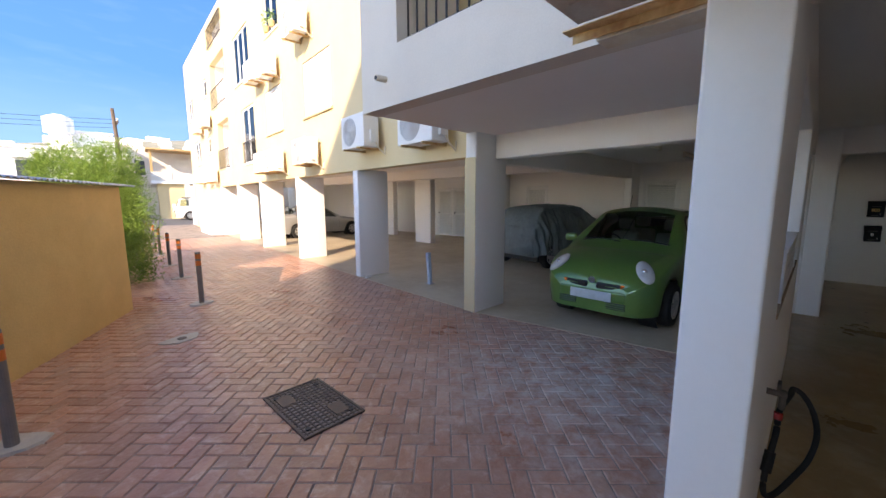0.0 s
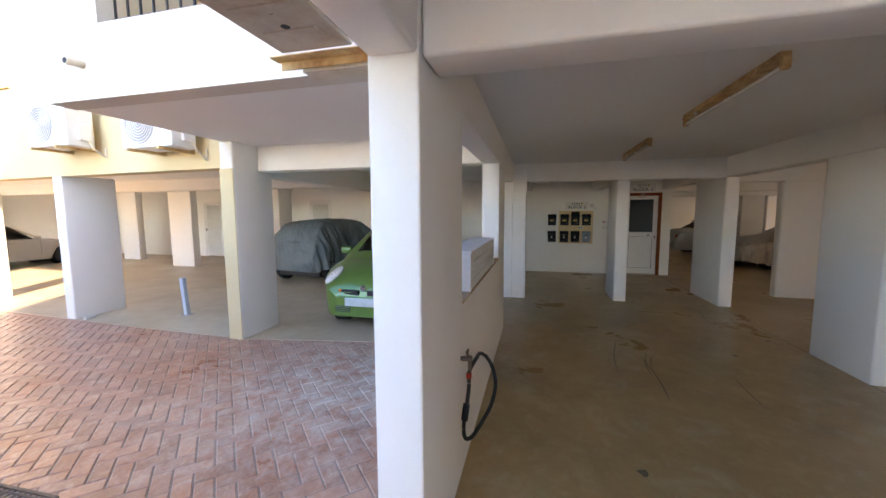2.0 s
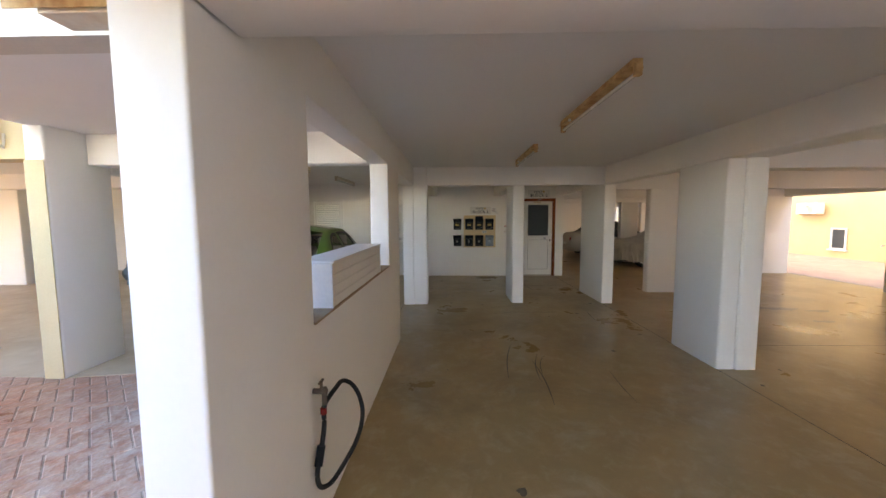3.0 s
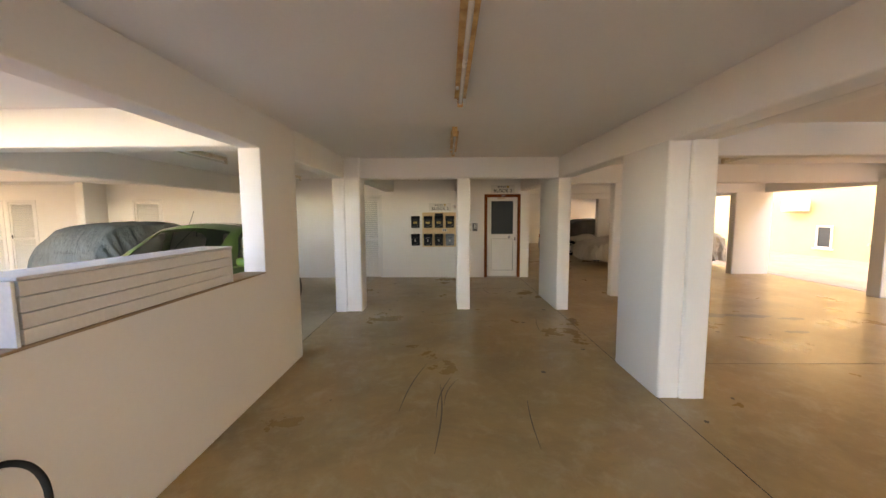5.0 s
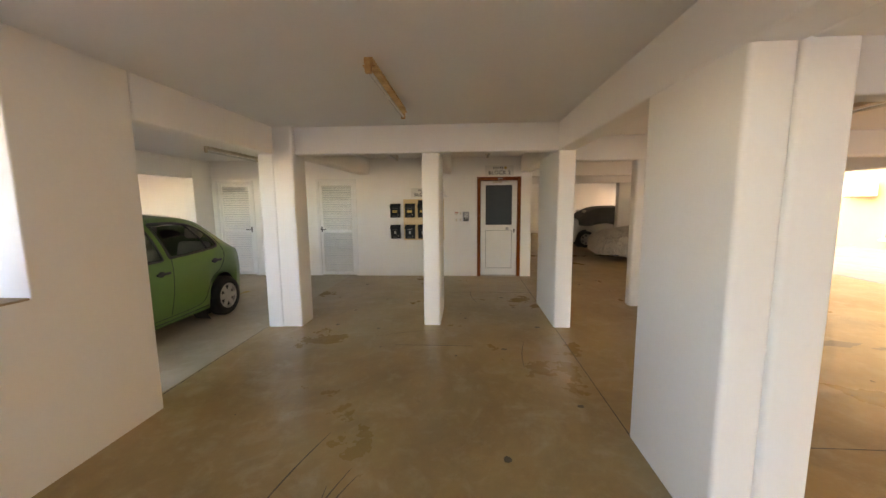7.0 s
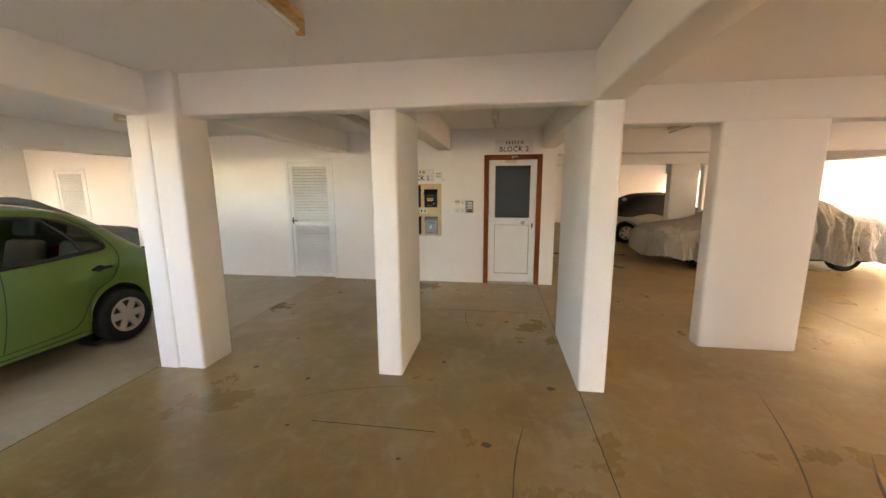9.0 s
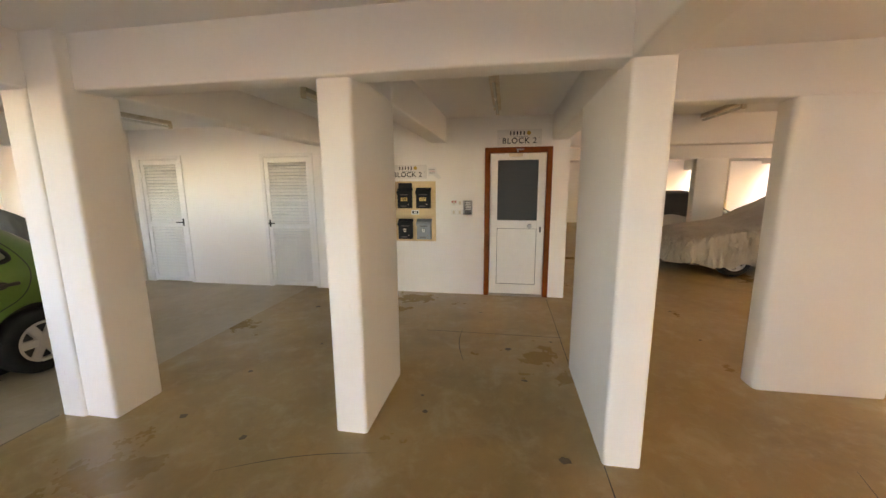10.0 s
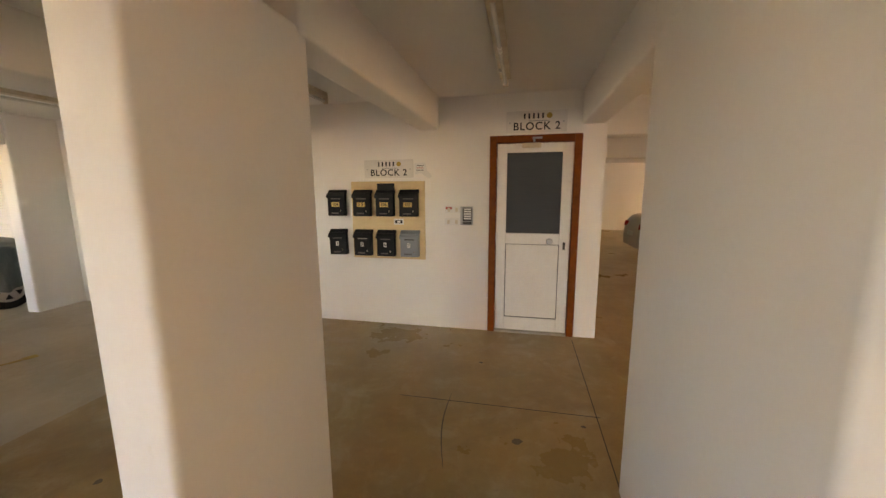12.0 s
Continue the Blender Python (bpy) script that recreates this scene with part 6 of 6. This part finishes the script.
SUVROWS = [(0.0, 0.02, 0.72, 0.8, 0.72, 0.62), (0.08, 0.1, 0.95, 1.03, 0.86, 0.7), (0.9, 0.95, 1.05, 1.13, 0.9, 0.72), (1.25, 1.3, 1.1, 1.18, 0.9, 0.72), (1.45, 1.95, 1.12, 1.74, 0.9, 0.68),
           (2.3, 2.4, 1.13, 1.82, 0.9, 0.7), (3.4, 3.4, 1.13, 1.82, 0.9, 0.7), (4.3, 4.2, 1.12, 1.78, 0.88, 0.68), (4.5, 4.44, 0.95, 1.2, 0.86, 0.68), (4.55, 4.5, 0.6, 0.7, 0.82, 0.66)]
suv = thing("off_road_car", pose(9.3, 37.6, -0.03, 0, 0, 176), "white off-road car parked in the cross street", "car")
car_shell(suv, SUVROWS, (0.85, 3.6), 0.44, WHITECAR, [(4.2, 4.94), (5.06, 5.95), (6.05, 6.9)], (3.1, 4.0), (7.1, 7.9), 4)
chassis(suv, 0.3, 4.3, 0.75, (0.85, 3.6), 0.37)
for a in (0.85, 3.6):
    for s in (-1, 1):
        wheel(suv, a, s * 0.8, 0.37, s, ALLOY, 0.24)
part("roof_rack", box(1.9, 4.0, -0.65, 0.65, 1.84, 1.9, 0.01), DARK, suv)
part("spare_wheel", cyl((4.5, 0.1, 1.0), (4.72, 0.1, 1.0), 0.36, n=24), WHITECAR, suv)

# hillside with scattered houses
bm = bmesh.new()
nx, ny = 70, 14
grid = []
for j in range(ny):
    row = []
    for i in range(nx):
        x, y = -420 + i * 13, 170 + j * 26
        rise = max(0, (j - 1) / (ny - 1))
        z = -1 + 72 * rise**0.9 * (0.55 + 0.5 * math.exp(-((x - 130) / 190) ** 2)) + 5 * noise.noise((x * 0.012, y * 0.012, 0)) * rise
        row.append(bm.verts.new((x, y, z)))
    grid.append(row)
for j in range(ny - 1):
    for i in range(nx - 1):
        bm.faces.new((grid[j][i], grid[j][i + 1], grid[j + 1][i + 1], grid[j + 1][i]))
setting("backdrop", bm, HILL, "dry hillside in the distance", "hill", True)
# clear sky behind the hill, seen over the lane
bm = bmesh.new()
prev = None
for i in range(25):
    a = radians(50 + i * 4)
    pair = [bm.verts.new((620 * math.cos(a), 620 * math.sin(a), z)) for z in (-5, 200, 430, 680)]
    if prev:
        for k in range(3):
            bm.faces.new((prev[k], pair[k], pair[k + 1], prev[k + 1]))
    prev = pair
setting("sky_backdrop", bm, SKYBLUE, "clear blue sky with faint haze in the distance", "sky", True)
rng = random.Random(5)
bm = bmesh.new()
for i in range(420):
    j, k = rng.randrange(2, ny - 1), rng.randrange(2, nx - 2)
    x, y = -420 + k * 13 + rng.uniform(-6, 6), 170 + j * 26 + rng.uniform(-10, 10)
    rise = max(0, (j - 1) / (ny - 1))
    z = -1 + 72 * rise**0.9 * (0.55 + 0.5 * math.exp(-((x - 130) / 190) ** 2)) + 5 * noise.noise((x * 0.012, y * 0.012, 0)) * rise
    ww, hh = rng.uniform(3, 7), rng.uniform(3, 5.5)
    add_box(bm, x - ww, x + ww, y - 4, y + 4, z - 4, z + hh)
far = tagged(finish("hillside_houses", bm, WHITE), "many small pale houses scattered on the hillside", "houses", "", "stuff")

# ---- floor joints ----
def joint(x0, y0, x1, y1, w=0.006):
    d = Vector((x1 - x0, y1 - y0, 0))
    bm = bmesh.new()
    add_box(bm, 0, d.length, -w / 2, w / 2, -0.001, 0.0012)
    ob = setting("floor_joint", bm, DARK, "dark sawn joint in the concrete floor", "joint")
    ob.matrix_world = pose(x0, y0, 0, 0, 0, math.degrees(math.atan2(d.y, d.x)))


joint(1.2, -3.475, 6.41, -3.475)
joint(7.66, -3.475, 9.7, -3.475)
joint(5.75, -1.5, 5.75, -2.4)
joint(8.3, -2.0, 8.3, -3.5)
joint(4.36, 0.3, 6.3, 0.34)
joint(4.1, -3.9, 4.1, -10.2)
joint(7.7, -7.0, 21.0, -7.0)


def skid(pts, w, label="dark curved tyre scuff on the concrete floor"):
    """A thin rubber trace along points on the floor."""
    bm = bmesh.new()
    prev = None
    n = len(pts)
    for i, (x, y) in enumerate(pts):
        a, b = pts[max(i - 1, 0)], pts[min(i + 1, n - 1)]
        d = Vector((b[0] - a[0], b[1] - a[1])).normalized()
        h = w * (0.2 + 0.8 * math.sin(math.pi * (i + 0.5) / n)) / 2
        cur = [bm.verts.new((x - d.y * h * s, y + d.x * h * s, 0.0012)) for s in (1, -1)]
        if prev:
            bm.faces.new((prev[0], prev[1], cur[1], cur[0]))
        prev = cur
    bmesh.ops.recalc_face_normals(bm, faces=bm.faces)
    setting("floor_scuff", bm, SCUFF, label, "stain")


def bow(x0, y0, x1, y1, k, n=14):
    return [(x0 + (x1 - x0) * t - (y1 - y0) * k * math.sin(math.pi * t), y0 + (y1 - y0) * t + (x1 - x0) * k * math.sin(math.pi * t)) for t in [i / (n - 1) for i in range(n)]]


for q in ((3.1, -1.18, 4.1, -1.36, 0.03, 0.012), (2.55, -1.5, 3.6, -1.52, -0.03, 0.014), (3.0, -1.5, 3.75, -1.62, 0.05, 0.012), (2.6, -2.25, 3.3, -2.3, 0.02, 0.01), (3.2, -1.56, 3.7, -1.68, 0.06, 0.01),
          (4.9, -4.6, 5.9, -5.1, 0.05, 0.02), (5.2, -2.9, 5.9, -3.0, 0.03, 0.01), (5.0, -4.2, 6.6, -4.9, -0.04, 0.012), (6.0, -1.2, 6.3, -2.1, 0.05, 0.008), (7.6, -2.5, 8.4, -2.4, 0.05, 0.01)):
    skid(bow(*q[:5]), q[5])
YELLOWPAINT = mat("worn_yellow_paint", (0.55, 0.36, 0.06), 0.6, (0.36, 0.25, 0.12), 5, 0.9, 40, 0.1)
bm = bmesh.new()
for k in range(9):
    add_box(bm, k * 0.105, k * 0.105 + 0.1, -0.03 - 0.012 * (k % 3), 0.03 - 0.01 * (k % 4) * (k > 5), -0.001, 0.002)
mark = setting("floor_paint_mark", bm, YELLOWPAINT, "worn yellow paint stripe on the concrete floor", "stain")
mark.matrix_world = pose(7.35, 2.06, 0, 0, 0, -16)
rng = random.Random(8)
for i in range(34):
    x, y, r = rng.uniform(1.5, 9.4), rng.uniform(-6.8, -0.3), rng.uniform(0.008, 0.035)
    bm = bmesh.new()
    bm.faces.new([bm.verts.new((x + r * rng.uniform(0.6, 1.3) * math.cos(a), y + r * rng.uniform(0.6, 1.3) * math.sin(a), 0.001)) for a in [2 * math.pi * k / 9 for k in range(9)]])
    setting("floor_spot", bm, SCUFF, "small dark oil spot on the concrete floor", "stain")
for x, y, r in ((6.05, -5.95, 0.34), (6.0, -6.5, 0.3), (5.85, -7.0, 0.22), (5.2, -6.45, 0.2)):
    bm = bmesh.new()
    bm.faces.new([bm.verts.new((x + 0.35 * r * rng.uniform(0.5, 1.3) * math.cos(a), y + r * rng.uniform(0.6, 1.2) * math.sin(a), 0.001)) for a in [2 * math.pi * k / 22 for k in range(22)]])
    setting("floor_oil_stain", bm, OIL, "dark oil stain on the concrete floor", "stain")

# ---- paving ----
slab("pavement", [(-9, -6), (0.448, -6), (0.448, 0.332), (3.498, 0.332), (3.498, 0.9), (3.048, 3.5), (3.118, 5.5), (4.498, 30), (-9, 30)], -0.2, -0.0125, SAND, "sandy joints of the red brick paving in the lane", "pavement")
lane = bpy.data.objects["pavement"]
slab("pavement_south", [(-9, -15.8), (40, -15.8), (40, -10.352), (-9, -10.352)], -0.2, -0.012, PINKPAVE, "worn pinkish paving behind the garage", "pavement")
slab("kerb", [(0.45, -10.42), (22, -10.42), (22, -10.352), (0.45, -10.352)], -0.1, 0.004, CEMENT, "pale cement edge of the garage floor", "kerb")

U, GAP = 0.117, 0.008


def brick_top(x0, x1, y0, y1, j=0.0):
    """Corners of a slightly rounded brick: foot, shoulder and top."""
    g, c = GAP / 2, 0.006
    lo = [(x0 + g, y0 + g, -0.02), (x1 - g, y0 + g, -0.02), (x1 - g, y1 - g, -0.02), (x0 + g, y1 - g, -0.02)]
    mid = [(p[0], p[1], -0.006 + j) for p in lo]
    top = [(x0 + g + c, y0 + g + c, j), (x1 - g - c, y0 + g + c, j), (x1 - g - c, y1 - g - c, j), (x0 + g + c, y1 - g - c, j)]
    return lo + mid + top


FACES = [(0, 1, 5, 4), (1, 2, 6, 5), (2, 3, 7, 6), (3, 0, 4, 7), (4, 5, 9, 8), (5, 6, 10, 9), (6, 7, 11, 10), (7, 4, 8, 11), (8, 9, 10, 11)]
one = bpy.data.meshes.new("brick")
one.from_pydata(brick_top(-U, U, -U / 2, U / 2), [], FACES)
one.materials.append(BRICK_ONE)
rng = random.Random(3)
verts, faces, near = [], [], 0
c45 = math.sqrt(0.5)


def edge_x(y):
    """The lane's inner edge."""
    if y < 0.34:
        return 0.44
    if y < 0.9:
        return 3.49
    if y < 3.5:
        return 3.49 - (y - 0.9) * 0.45 / 2.6
    if y < 5.5:
        return 3.04 + (y - 3.5) * 0.07 / 2
    return 3.11 + (y - 5.5) * 1.38 / 24.5


for r in range(-150, 230):
    for s in range(-80, 80):
        bx, by = r + 2 * s, r - 2 * s
        for horiz in (True, False):
            cx, cy = (bx + 1, by + 0.5) if horiz else (bx + 0.5, by + 2)
            X, Y = U * cx, U * cy
            wx, wy = (X - Y) * c45, (X + Y) * c45
            if wy < -1.5 or wy > 19 or wx < -3.0 + max(0, wy - 7) * 0.25 or wx > edge_x(wy) + 0.14:
                continue
            j = rng.uniform(-0.0075, -0.004)
            if 0.95 < wx < 3.2 and 0.8 < wy < 3.6 and near < 300:
                o = new("brick", one)
                o.parent = lane
                o.matrix_local = pose(wx, wy, j, rng.uniform(-0.4, 0.4), rng.uniform(-0.3, 0.3), 45 + (0 if horiz else 90))
                near += 1
                continue
            hx, hy = (1, 0.5) if horiz else (0.5, 1)
            b = len(verts)
            for x, y, z in brick_top(X - U * hx, X + U * hx, Y - U * hy, Y + U * hy, j):
                verts.append(((x - y) * c45, (x + y) * c45, z))
            faces += [tuple(b + q for q in f) for f in FACES]
me = bpy.data.meshes.new("brick_paving")
me.from_pydata(verts, [], faces)
me.materials.append(BRICK)
pav = tagged(new("brick_paving", me), "red herringbone brick paving with pale salt bloom", "", "", "stuff")
pav.parent = lane
